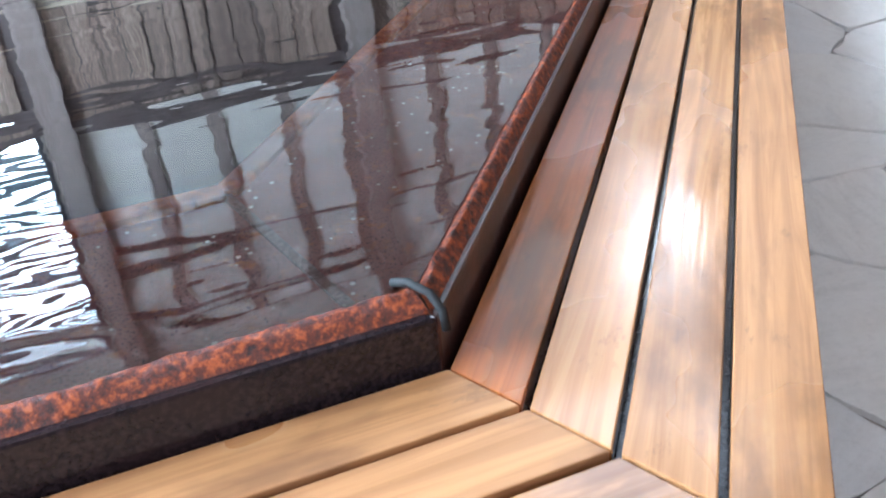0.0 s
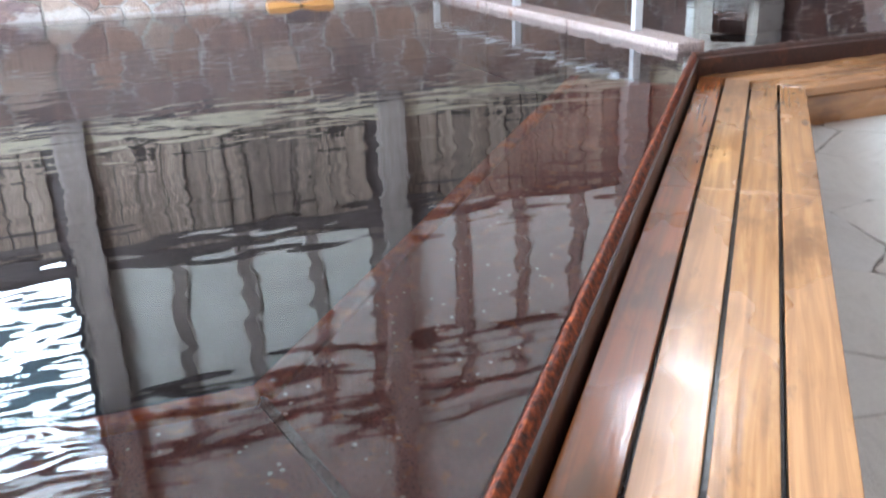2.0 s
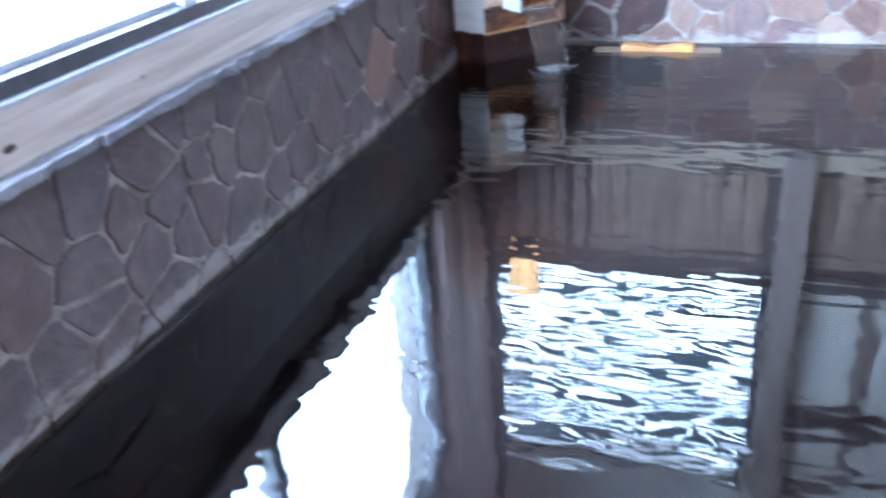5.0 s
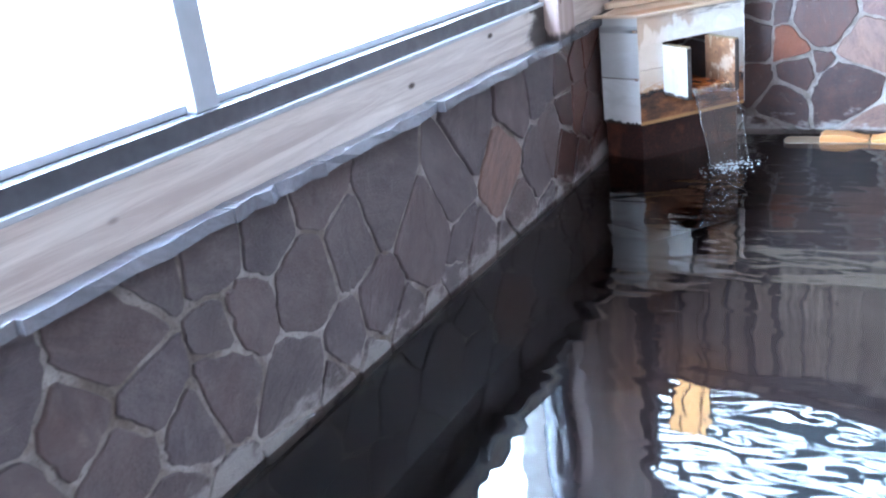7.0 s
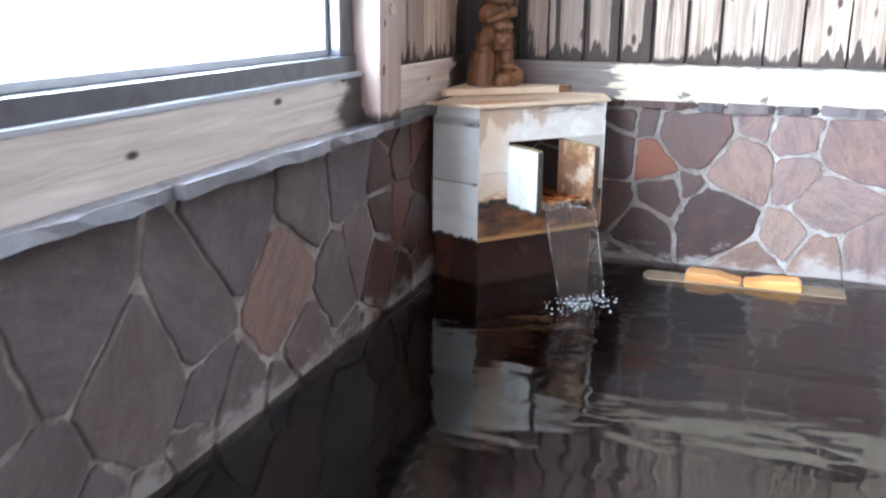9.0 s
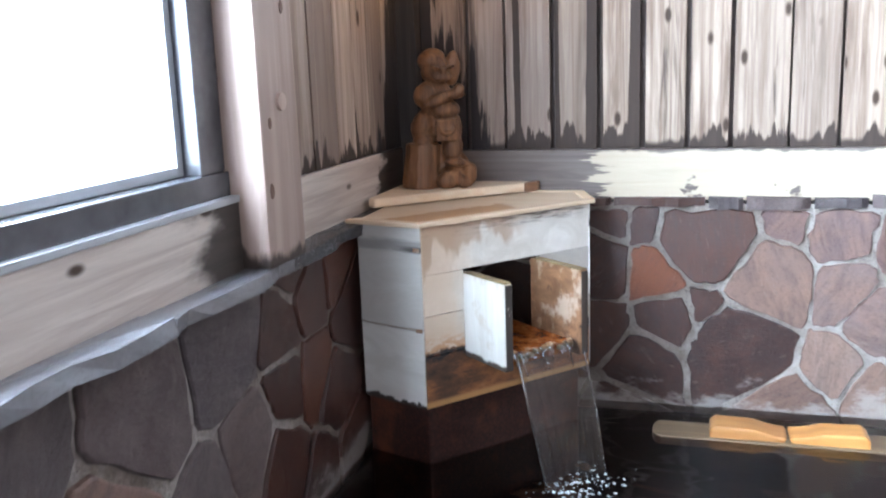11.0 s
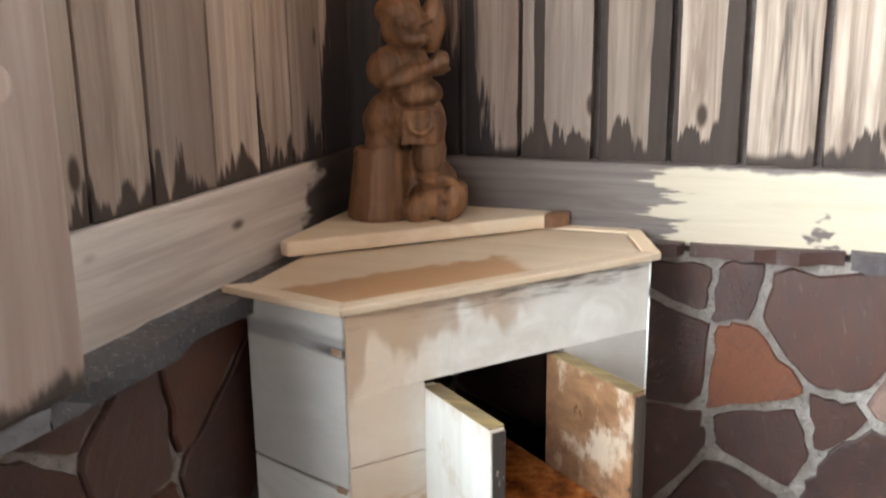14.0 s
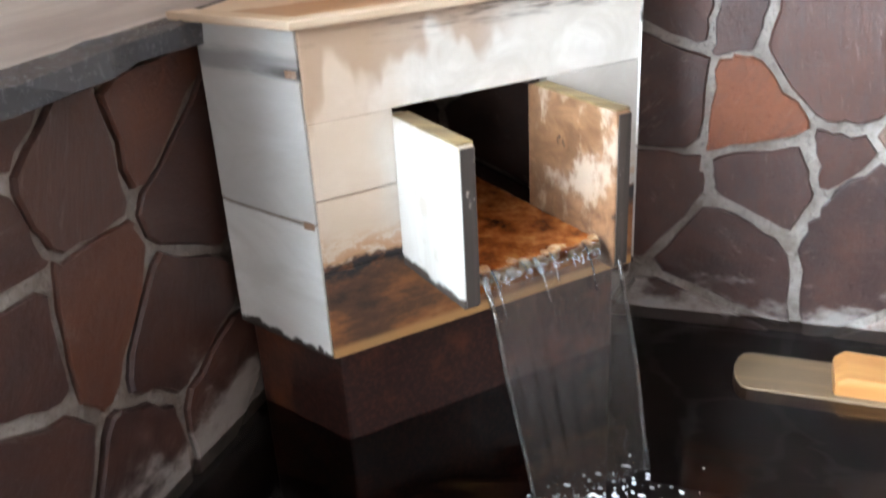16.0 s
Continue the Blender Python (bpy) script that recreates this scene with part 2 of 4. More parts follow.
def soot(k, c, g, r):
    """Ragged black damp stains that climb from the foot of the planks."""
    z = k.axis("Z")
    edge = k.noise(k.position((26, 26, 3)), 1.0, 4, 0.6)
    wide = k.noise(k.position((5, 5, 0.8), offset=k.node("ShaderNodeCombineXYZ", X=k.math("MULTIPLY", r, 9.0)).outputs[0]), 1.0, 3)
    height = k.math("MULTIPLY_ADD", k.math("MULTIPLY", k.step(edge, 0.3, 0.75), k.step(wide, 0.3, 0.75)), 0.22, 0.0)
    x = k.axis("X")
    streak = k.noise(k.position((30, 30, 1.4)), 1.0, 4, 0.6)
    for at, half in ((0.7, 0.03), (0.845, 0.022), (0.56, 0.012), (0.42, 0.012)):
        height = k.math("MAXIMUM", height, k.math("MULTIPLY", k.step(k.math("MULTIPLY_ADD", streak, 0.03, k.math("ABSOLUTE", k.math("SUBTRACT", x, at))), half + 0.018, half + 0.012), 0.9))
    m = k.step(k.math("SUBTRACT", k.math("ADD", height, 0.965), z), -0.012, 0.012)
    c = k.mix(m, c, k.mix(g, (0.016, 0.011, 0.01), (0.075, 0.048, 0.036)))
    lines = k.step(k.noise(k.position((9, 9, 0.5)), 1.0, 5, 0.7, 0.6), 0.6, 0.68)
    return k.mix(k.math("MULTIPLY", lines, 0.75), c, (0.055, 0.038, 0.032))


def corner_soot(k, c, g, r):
    """Black damp flames beside the corner."""
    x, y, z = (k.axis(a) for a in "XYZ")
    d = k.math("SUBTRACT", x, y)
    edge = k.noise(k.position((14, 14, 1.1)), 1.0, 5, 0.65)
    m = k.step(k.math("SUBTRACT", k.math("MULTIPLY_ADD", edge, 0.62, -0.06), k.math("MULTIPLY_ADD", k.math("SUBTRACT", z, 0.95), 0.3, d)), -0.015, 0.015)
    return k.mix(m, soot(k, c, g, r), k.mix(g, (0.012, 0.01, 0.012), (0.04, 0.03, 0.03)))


def bleached(k, c, g, r):
    """A band of the beam bleached nearly white, with a ragged edge."""
    x, z = k.axis("X"), k.axis("Z")
    e = k.noise(k.position((2.5, 2.5, 30)), 1.0, 4, 0.6)
    e2 = k.noise(k.position((7, 7, 3)), 1.0, 4, 0.6)
    m = k.step(k.math("ADD", x, k.math("MULTIPLY_ADD", e, -0.6, 0.3)), 0.71, 0.73)
    top = k.step(k.math("ADD", z, k.math("MULTIPLY", e2, 0.06)), 0.972, 0.962)
    gaps = k.step(k.noise(k.position((4, 4, 7)), 1.0, 4, 0.6), 0.66, 0.63)
    m = k.math("MULTIPLY", k.math("MULTIPLY", m, top), gaps)
    return k.mix(m, k.mix(0.5, c, (0.12, 0.09, 0.08)), k.mix(g, (0.4, 0.32, 0.23), (0.6, 0.52, 0.41)))


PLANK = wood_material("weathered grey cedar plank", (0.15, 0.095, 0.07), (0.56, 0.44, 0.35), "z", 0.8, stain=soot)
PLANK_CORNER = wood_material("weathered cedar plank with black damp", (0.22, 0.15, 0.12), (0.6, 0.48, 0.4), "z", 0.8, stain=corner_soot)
BEAM_X = wood_material("weathered grey beam bleached in patches", (0.1, 0.08, 0.075), (0.3, 0.26, 0.24), "x", 0.8, stain=bleached)


def sill_damp(k, c, g, r):
    """Black damp on the sill beside the post and at the corner."""
    y, n = k.axis("Y"), k.noise(k.position((5, 3, 8)), 1.0, 4, 0.6)
    e = k.math("MULTIPLY_ADD", n, 0.5, y)
    m = k.math("ADD", k.math("MULTIPLY", k.step(e, -1.36, -1.22), k.step(y, -1.1, -1.2)), k.step(e, -0.06, -0.01), clamp=True)
    return k.mix(m, c, k.mix(g, (0.02, 0.015, 0.014), (0.08, 0.06, 0.05)))


BEAM_Y = wood_material("pale grey timber sill", (0.42, 0.34, 0.3), (0.68, 0.6, 0.54), "y", 0.7, stain=sill_damp)
BEAM_DARK = wood_material("dark brown beam", (0.07, 0.05, 0.045), (0.17, 0.13, 0.12), "x", 0.75, knots=False)


def post_foot(k, c, g, r):
    """Black damp round the foot of the post and along its window edge."""
    y, z = k.axis("Y"), k.axis("Z")
    n = k.noise(k.position((22, 22, 5)), 1.0, 5, 0.65)
    side = k.math("MAXIMUM", k.math("MULTIPLY_ADD", k.axis("X"), -1.6, 0.02), 0.0)
    m = k.step(k.math("MULTIPLY_ADD", n, -0.09, k.math("SUBTRACT", z, side)), 0.785, 0.755)
    return k.mix(m, c, (0.045, 0.03, 0.024))


POST = wood_material("pale pinkish cedar post", (0.34, 0.23, 0.19), (0.62, 0.48, 0.42), "z", 0.65, grain=0.6, knots=False, stain=post_foot)
k = Nodes("dark wood knot")
n = k.noise(k.position((60, 60, 60)), 1.0, 3)
KNOT = k.finish(k.mix(n, (0.05, 0.025, 0.018), (0.2, 0.11, 0.08)), 0.7, normal=k.bump(n, 0.3, 0.003))
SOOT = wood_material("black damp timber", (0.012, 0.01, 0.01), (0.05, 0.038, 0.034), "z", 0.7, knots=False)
POST_FAR = wood_material("greyed brown timber post", (0.26, 0.2, 0.17), (0.48, 0.41, 0.37), "z", 0.75)
CEILING = wood_material("brown ceiling boards", (0.14, 0.1, 0.08), (0.3, 0.23, 0.18), "y", 0.8, knots=False)


def wet_deck(name, turn, dark=(0.22, 0.09, 0.03), light=(0.41, 0.205, 0.085)):
    """Wet cedar decking, grain along the direction given in degrees."""
    k = Nodes(name)
    r = k.random()
    shift = k.node("ShaderNodeCombineXYZ", X=k.math("MULTIPLY", r, 17.0), Y=k.math("MULTIPLY", r, 31.0)).outputs[0]
    rot = k.node("ShaderNodeMapping")
    k.put(rot.inputs["Vector"], k.position())
    rot.inputs["Rotation"].default_value = (0, 0, radians(-turn))

    def m(scale):
        q = k.node("ShaderNodeMapping")
        k.put(q.inputs["Vector"], rot.outputs[0])
        k.put(q.inputs["Location"], shift)
        q.inputs["Scale"].default_value = scale
        return q.outputs[0]

    g = k.noise(m((1.5, 34, 34)), 1.0, 6, 0.6, 1.0)
    wave = k.node("ShaderNodeTexWave", Vector=m((0.9, 7, 7)), Scale=1.1, Distortion=14.0, Detail=2.0, Detail_Scale=0.35, Detail_Roughness=0.5)
    wave.bands_direction = "Y"
    c = k.mix(k.step(g, 0.25, 0.7), dark, light)
    c = k.mix(k.math("MULTIPLY", k.step(wave.outputs["Fac"], 0.6, 0.98), 0.4), c, (0.22, 0.095, 0.038))
    blot = k.noise(m((2.2, 6, 6)), 1.0, 5, 0.6)
    c = k.mix(k.math("MULTIPLY", k.step(blot, 0.48, 0.66), 0.75), c, (0.11, 0.048, 0.022))
    c = k.mix(k.math("MULTIPLY", k.step(k.noise(m((7, 16, 16)), 1.0, 5, 0.7), 0.6, 0.7), 0.5), c, (0.09, 0.045, 0.025))
    v = k.node("ShaderNodeTexVoronoi", Vector=m((2.0, 8, 8)), Scale=1.0).outputs["Distance"]
    c = k.mix(k.step(v, 0.17, 0.06), c, (0.1, 0.045, 0.02))
    c = k.mix(k.math("MULTIPLY", r, 0.28), c, (0.34, 0.155, 0.06))
    wet = k.noise(m((0.9, 1.5, 1.5)), 1.6, 3, 0.5)
    return k.finish(c, k.math("MULTIPLY_ADD", k.step(wet, 0.34, 0.62), 0.3, 0.09), normal=k.bump(k.math("ADD", g, k.noise(m((5, 9, 9)), 1.0, 2)), 0.12, 0.004), specular=0.55)


DIAG_DEG = 52.1
DECK_X = wet_deck("wet cedar decking", 0)
DECK_D = wet_deck("wet cedar decking on the diagonal", DIAG_DEG)
DECK_WET = wet_deck("dark soaked cedar board", DIAG_DEG, (0.2, 0.048, 0.012), (0.42, 0.125, 0.032))


def water_stains(k, c, g, r):
    """A tan wash and drips under the lid, a black tide line and rust along the foot of the front."""
    x, y, z = (k.axis(a) for a in "XYZ")
    along = k.math("ADD", k.math("MULTIPLY", k.math("SUBTRACT", x, 0.273), 0.649), k.math("MULTIPLY", k.math("ADD", y, 0.722), 0.761))
    blur = k.noise(k.position((7, 7, 3)), 1.0, 4, 0.6)
    wash = k.step(k.math("MULTIPLY_ADD", blur, 0.2, along), 0.32, 0.16)
    c = k.mix(k.math("MULTIPLY", wash, 0.6), c, (0.6, 0.4, 0.25))
    drip = k.noise(k.position((15, 15, 7)), 1.0, 2, 0.5)
    m = k.step(k.math("MULTIPLY_ADD", drip, -0.36, z), 0.5, 0.56)
    m = k.math("MULTIPLY", m, k.step(along, 0.42, 0.3))
    c = k.mix(k.math("MULTIPLY", m, 0.7), c, (0.4, 0.25, 0.15))
    smear = k.math("MULTIPLY", k.step(k.noise(k.position((5, 5, 40)), 1.0, 4, 0.6), 0.5, 0.62), k.step(z, 0.735, 0.77))
    c = k.mix(k.math("MULTIPLY", smear, 0.8), c, (0.1, 0.075, 0.06))
    n = k.noise(k.position((6, 6, 9)), 1.0, 5, 0.65)
    edge = k.math("MULTIPLY_ADD", n, -0.1, z)
    fleck = k.noise(k.position((30, 30, 60)), 1.0, 4, 0.7)
    tide = k.math("MULTIPLY", k.step(edge, 0.4, 0.335), k.step(fleck, 0.42, 0.55))
    c = k.mix(k.math("MULTIPLY", tide, 0.8), c, (0.45, 0.22, 0.09))
    c = k.mix(k.step(edge, 0.338, 0.328), c, k.ramp(k.noise(k.position((5, 5, 12)), 1.0, 6, 0.7), [(0.3, (0.03, 0.02, 0.016)), (0.45, (0.11, 0.05, 0.028)), (0.58, (0.28, 0.11, 0.04)), (0.75, (0.42, 0.22, 0.11))]))
    line = k.math("MULTIPLY", k.step(edge, 0.3, 0.318), k.step(edge, 0.338, 0.326))
    c = k.mix(k.math("MULTIPLY", line, k.step(fleck, 0.38, 0.5)), c, (0.02, 0.018, 0.02))
    return k.mix(k.math("MULTIPLY", k.step(z, 0.232, 0.218), 0.8), c, (0.5, 0.27, 0.1))


def side_marks(k, c, g, r):
    """A grey smear under the lid, dark streaks beside the seam and black mould along the foot."""
    x, z = k.axis("X"), k.axis("Z")
    n = k.noise(k.position((5, 5, 30)), 1.0, 5, 0.65)
    top = k.math("MULTIPLY", k.step(k.math("MULTIPLY_ADD", n, 0.04, z), 0.72, 0.735), k.step(k.math("MULTIPLY_ADD", n, 0.04, z), 0.77, 0.75))
    c = k.mix(k.math("MULTIPLY", top, 0.55), c, (0.12, 0.11, 0.11))
    knot = k.math("MULTIPLY", k.step(k.math("ABSOLUTE", k.math("SUBTRACT", z, 0.715)), 0.014, 0.004), k.step(k.math("MULTIPLY_ADD", n, 0.1, x), 0.2, 0.3))
    c = k.mix(k.math("MULTIPLY", knot, 0.9), c, (0.03, 0.025, 0.022))
    seam = k.step(k.math("ABSOLUTE", k.math("MULTIPLY_ADD", n, 0.03, k.math("SUBTRACT", z, 0.478))), 0.006, 0.001)
    c = k.mix(k.math("MULTIPLY", seam, 0.7), c, (0.2, 0.14, 0.1))
    foot = k.step(k.math("MULTIPLY_ADD", k.noise(k.position((30, 30, 12)), 1.0, 4, 0.7), -0.06, z), 0.195, 0.185)
    return k.mix(foot, c, (0.04, 0.03, 0.025))


BOX_FRONT = wood_material("pale grey cypress boards stained by water", (0.64, 0.59, 0.53), (0.84, 0.8, 0.75), "x", 0.6, knots=False, grain=0.5, stain=water_stains)
BOX_SIDE = wood_material("whitened cypress boards", (0.66, 0.63, 0.59), (0.85, 0.83, 0.8), "x", 0.6, grain=0.5, knots=False, rings_by=0.1, stain=side_marks)
BOX_FRONT2 = wood_material("weathered grey cypress boards", (0.3, 0.25, 0.21), (0.55, 0.5, 0.44), "z", 0.6, knots=False, grain=0.5)


def damp(k, c, g, r):
    """A brown damp patch along the front of the lid."""
    x, y = k.axis("X"), k.axis("Y")
    n = k.noise(k.position((7, 7, 7)), 1.0, 4, 0.6)
    d = k.math("SUBTRACT", k.math("MULTIPLY", x, 0.76), k.math("MULTIPLY", y, 0.65))
    along = k.math("ADD", k.math("MULTIPLY", x, 0.65), k.math("MULTIPLY", y, 0.76))
    m = k.math("MULTIPLY", k.step(k.math("MULTIPLY_ADD", n, 0.2, d), 0.60, 0.63), k.step(k.math("MULTIPLY_ADD", n, 0.12, along), 0.12, 0.08))
    return k.mix(k.math("MULTIPLY", m, 0.85), c, (0.42, 0.2, 0.08))


LID_PANEL = wood_material("honey cypress panel with a damp patch", (0.8, 0.58, 0.39), (0.93, 0.77, 0.58), "x", 0.45, knots=False, grain=0.5, stain=damp)
EDGE_WOOD = wood_material("mossy brown board edge", (0.1, 0.06, 0.025), (0.34, 0.24, 0.1), "x", 0.5, knots=False)
LID = wood_material("fresh honey cypress board", (0.8, 0.58, 0.39), (0.93, 0.77, 0.58), "x", 0.5, knots=False, grain=0.5)


def cheek_marks(k, c, g, r):
    """Tan stains at the top and black mould along the foot of the spout boards."""
    z = k.axis("Z")
    n = k.noise(k.position((14, 14, 9)), 1.0, 5, 0.65)
    c = k.mix(k.math("MULTIPLY", k.step(k.math("MULTIPLY_ADD", n, 0.16, z), 0.67, 0.72), 0.6), c, (0.42, 0.27, 0.15))
    c = k.mix(k.math("MULTIPLY", k.step(n, 0.56, 0.66), 0.4), c, (0.5, 0.4, 0.3))
    return k.mix(k.step(k.math("MULTIPLY_ADD", n, -0.05, z), 0.345, 0.335), c, (0.05, 0.035, 0.028))


CHEEK = wood_material("whitened spout board", (0.62, 0.57, 0.51), (0.82, 0.8, 0.76), "z", 0.55, knots=False, grain=0.5, rings_by=0.08, stain=cheek_marks)


def worn(k, c, g, r):
    """Bare pale patches and black mould on a soaked board."""
    n = k.noise(k.position((9, 9, 6)), 1.0, 5, 0.65)
    c = k.mix(k.math("MULTIPLY", k.step(n, 0.52, 0.62), 0.7), c, (0.55, 0.44, 0.35))
    return k.mix(k.step(n, 0.4, 0.34), c, (0.04, 0.022, 0.015))


CHEEK_IN = wood_material("soaked brown spout board", (0.13, 0.06, 0.03), (0.36, 0.19, 0.1), "x", 0.35, knots=False, stain=worn)
MOULD = wood_material("blackened board end", (0.015, 0.011, 0.01), (0.08, 0.06, 0.05), "z", 0.4, knots=False, stain=lambda k, c, g, r: k.mix(k.step(k.noise(k.position((30, 30, 14)), 1.0, 4, 0.7), 0.56, 0.64), c, (0.45, 0.38, 0.32)))
k = Nodes("rusty wet spout floor")
p = k.position()
c = k.ramp(k.noise(p, 22, 6, 0.7), [(0.3, (0.06, 0.015, 0.006)), (0.5, (0.3, 0.085, 0.02)), (0.68, (0.5, 0.21, 0.06)), (0.85, (0.7, 0.5, 0.28))])
RUST = k.finish(c, 0.25, normal=k.bump(k.noise(p, 40, 5), 0.5, 0.006))
STATUE = wood_material("carved brown wood", (0.085, 0.036, 0.017), (0.3, 0.14, 0.06), "z", 0.5, knots=False, grain=1.4, rings_by=0.0)
FLOAT = wood_material("wet orange cypress block", (0.42, 0.16, 0.035), (0.78, 0.42, 0.14), "x", 0.3, knots=False, grain=0.6)
FLOAT_BOARD = wood_material("soaked mossy brown board", (0.13, 0.08, 0.04), (0.34, 0.23, 0.12), "x", 0.35, knots=False)

k = Nodes("lime plaster panel")
p = k.position()
c = k.mix(k.step(k.noise(p, 3, 5), 0.35, 0.7), (0.74, 0.71, 0.65), (0.82, 0.79, 0.72))
PLASTER = k.finish(c, 0.9, normal=k.bump(k.noise(p, 45, 4), 0.2, 0.004))
k = Nodes("steel")
STEEL = k.finish((0.82, 0.83, 0.85), k.math("MULTIPLY_ADD", k.noise(k.position((1, 1, 1)), 60, 3), 0.2, 0.34), 0.85)
k = Nodes("dark bronze window frame")
FRAME = k.finish(k.mix(k.noise(k.position(), 20, 4), (0.05, 0.05, 0.06), (0.1, 0.1, 0.11)), 0.22, specular=0.7)
k = Nodes("pale aluminium mullion")
ALU = k.finish(k.mix(k.noise(k.position(), 20, 4), (0.36, 0.37, 0.4), (0.46, 0.47, 0.5)), 0.4)
k = Nodes("black rubber pipe")
RUBBER = k.finish(k.mix(k.noise(k.position(), 40, 3), (0.012, 0.012, 0.012), (0.02, 0.02, 0.02)), 0.65, specular=0.2)


def clear(name, tint, ior, normal=None, rough=0.0):
    """Clear glass or water: see-through, with a mirror whose strength follows the angle."""
    k = Nodes(name)
    k.t.nodes.remove(k.bsdf)
    nrm = normal(k) if normal else None
    gloss = k.node("ShaderNodeBsdfGlossy", Color=(1, 1, 1, 1), Roughness=rough, Normal=nrm)
    see = k.node("ShaderNodeBsdfTransparent", Color=(*tint, 1))
    mix = k.node("ShaderNodeMixShader", Fac=k.node("ShaderNodeFresnel", IOR=ior, Normal=nrm).outputs[0])
    k.t.links.new(see.outputs[0], mix.inputs[1])
    k.t.links.new(gloss.outputs[0], mix.inputs[2])
    k.t.links.new(mix.outputs[0], k.out.inputs[0])
    return k.mat


def ripples(k):
    """Long low ripples over the pool, livelier towards the spout."""
    a = k.noise(k.position((3.2, 7.5, 1)), 1.0, 1, 0.4, 0.5)
    b = k.noise(k.position((6, 15, 1)), 1.0, 1, 0.4, 0.4)
    x, y = k.math("SUBTRACT", k.axis("X"), 0.73), k.math("ADD", k.axis("Y"), 0.83)
    far = k.math("SQRT", k.math("ADD", k.math("MULTIPLY", x, x), k.math("MULTIPLY", y, y)))
    stir = k.math("MULTIPLY_ADD", k.step(far, 2.0, 0.3), 1.8, 1.0)
    h = k.math("MULTIPLY", k.math("ADD", k.math("MULTIPLY", a, 1.0), k.math("MULTIPLY", b, 0.22)), stir)
    return k.bump(h, 0.06, 0.05)


WATER = clear("clear dark hot spring water", (0.8, 0.66, 0.63), 1.5, ripples)
GLASS = clear("window glass", (0.95, 0.97, 0.97), 1.45)


def streaks(k):
    return k.bump(k.noise(k.position((26, 26, 1.2)), 1.0, 3), 0.45, 0.02)


FALL = clear("falling water sheet", (0.86, 0.88, 0.91), 1.8, streaks, 0.1)
STRAND = clear("thick strand of water", (0.85, 0.88, 0.9), 2.2, streaks, 0.08)
k = Nodes("white foam")
FOAM = k.finish(k.mix(k.noise(k.position(), 50, 3), (0.75, 0.77, 0.8), (0.9, 0.91, 0.93)), 0.3)

# ---- mesh helpers ----


def link(name, bm, material, parent=None, label="", smooth=False):
    mesh = bpy.data.meshes.new(name)
    bm.to_mesh(mesh)
    bm.free()
    if smooth:
        for f in mesh.polygons:
            f.use_smooth = True
    for m in material if isinstance(material, list) else [material]:
        mesh.materials.append(m)
    ob = new(name, mesh)
    ob.parent = parent
    return tagged(ob, label)


def part(name, bm, material, parent, label="", smooth=False):
    return link(name, bm, material, parent, label, smooth)


def group_at(name, place=(0, 0, 0)):
    ob = new(name)
    ob.location = place
    bpy.context.view_layer.update()
    return ob


def under(ob, parent):
    """Parts are modelled in world places: hang them under a thing that stands elsewhere."""
    ob.matrix_parent_inverse = Matrix.Translation(parent.location).inverted()
    return ob


def box(x0, x1, y0, y1, z0, z1, bevel=0.0, bm=None):
    bm = bm or bmesh.new()
    made = bmesh.ops.create_cube(bm, size=1, matrix=Matrix.LocRotScale(((x0 + x1) / 2, (y0 + y1) / 2, (z0 + z1) / 2), None, (abs(x1 - x0), abs(y1 - y0), abs(z1 - z0))))
    if bevel:
        edges = list({e for v in made["verts"] for e in v.link_edges})
        bmesh.ops.bevel(bm, geom=edges, offset=bevel, segments=2, affect="EDGES", profile=0.6)
    return bm


def prism(outline, z0, z1, bevel=0.0):
    bm = bmesh.new()
    low = [bm.verts.new((x, y, z0)) for x, y in outline]
    high = [bm.verts.new((x, y, z1)) for x, y in outline]
    n = len(outline)
    bm.faces.new(low[::-1])
    bm.faces.new(high)
    for i in range(n):
        bm.faces.new((low[i], low[(i + 1) % n], high[(i + 1) % n], high[i]))
    bmesh.ops.recalc_face_normals(bm, faces=bm.faces)
    if bevel:
        bmesh.ops.bevel(bm, geom=list(bm.edges), offset=bevel, segments=2, affect="EDGES", profile=0.6)
    return bm


def beam(a, b, width, height, bevel=0.003):
    """A straight bar between two places, its height upright."""
    a, b = Vector(a), Vector(b)
    d = b - a
    bm = box(-width / 2, width / 2, 0, d.length, -height / 2, height / 2, bevel)
    bm.transform(Matrix.Translation(a) @ d.to_track_quat("Y", "Z").to_matrix().to_4x4())
    return bm


def tube(points, radius, name, material, parent=None):
    bm = bmesh.new()
    rings = []
    for i, p in enumerate(points):
        p = Vector(p)
        d = (Vector(points[min(i + 1, len(points) - 1)]) - Vector(points[max(i - 1, 0)])).normalized()
        q = d.to_track_quat("Z", "Y")
        rings.append([bm.verts.new(p + q @ Vector((radius * math.cos(a), radius * math.sin(a), 0))) for a in np.linspace(0, 2 * math.pi, 13)[:-1]])
    for r0, r1 in zip(rings, rings[1:]):
        for i in range(12):
            bm.faces.new((r0[i], r0[(i + 1) % 12], r1[(i + 1) % 12], r1[i]))
    bm.faces.new(rings[0][::-1])
    bm.faces.new(rings[-1])
    bmesh.ops.recalc_face_normals(bm, faces=bm.faces)
    return link(name, bm, material, parent, smooth=True)


def clip(poly, point, normal):
    out = []
    for i, a in enumerate(poly):
        b = poly[(i + 1) % len(poly)]
        da, db = (a - point) @ normal, (b - point) @ normal
        if da <= 0:
            out.append(a)
        if (da < 0) != (db < 0) and da != db:
            out.append(a + (b - a) * (da / (da - db)))
    return out


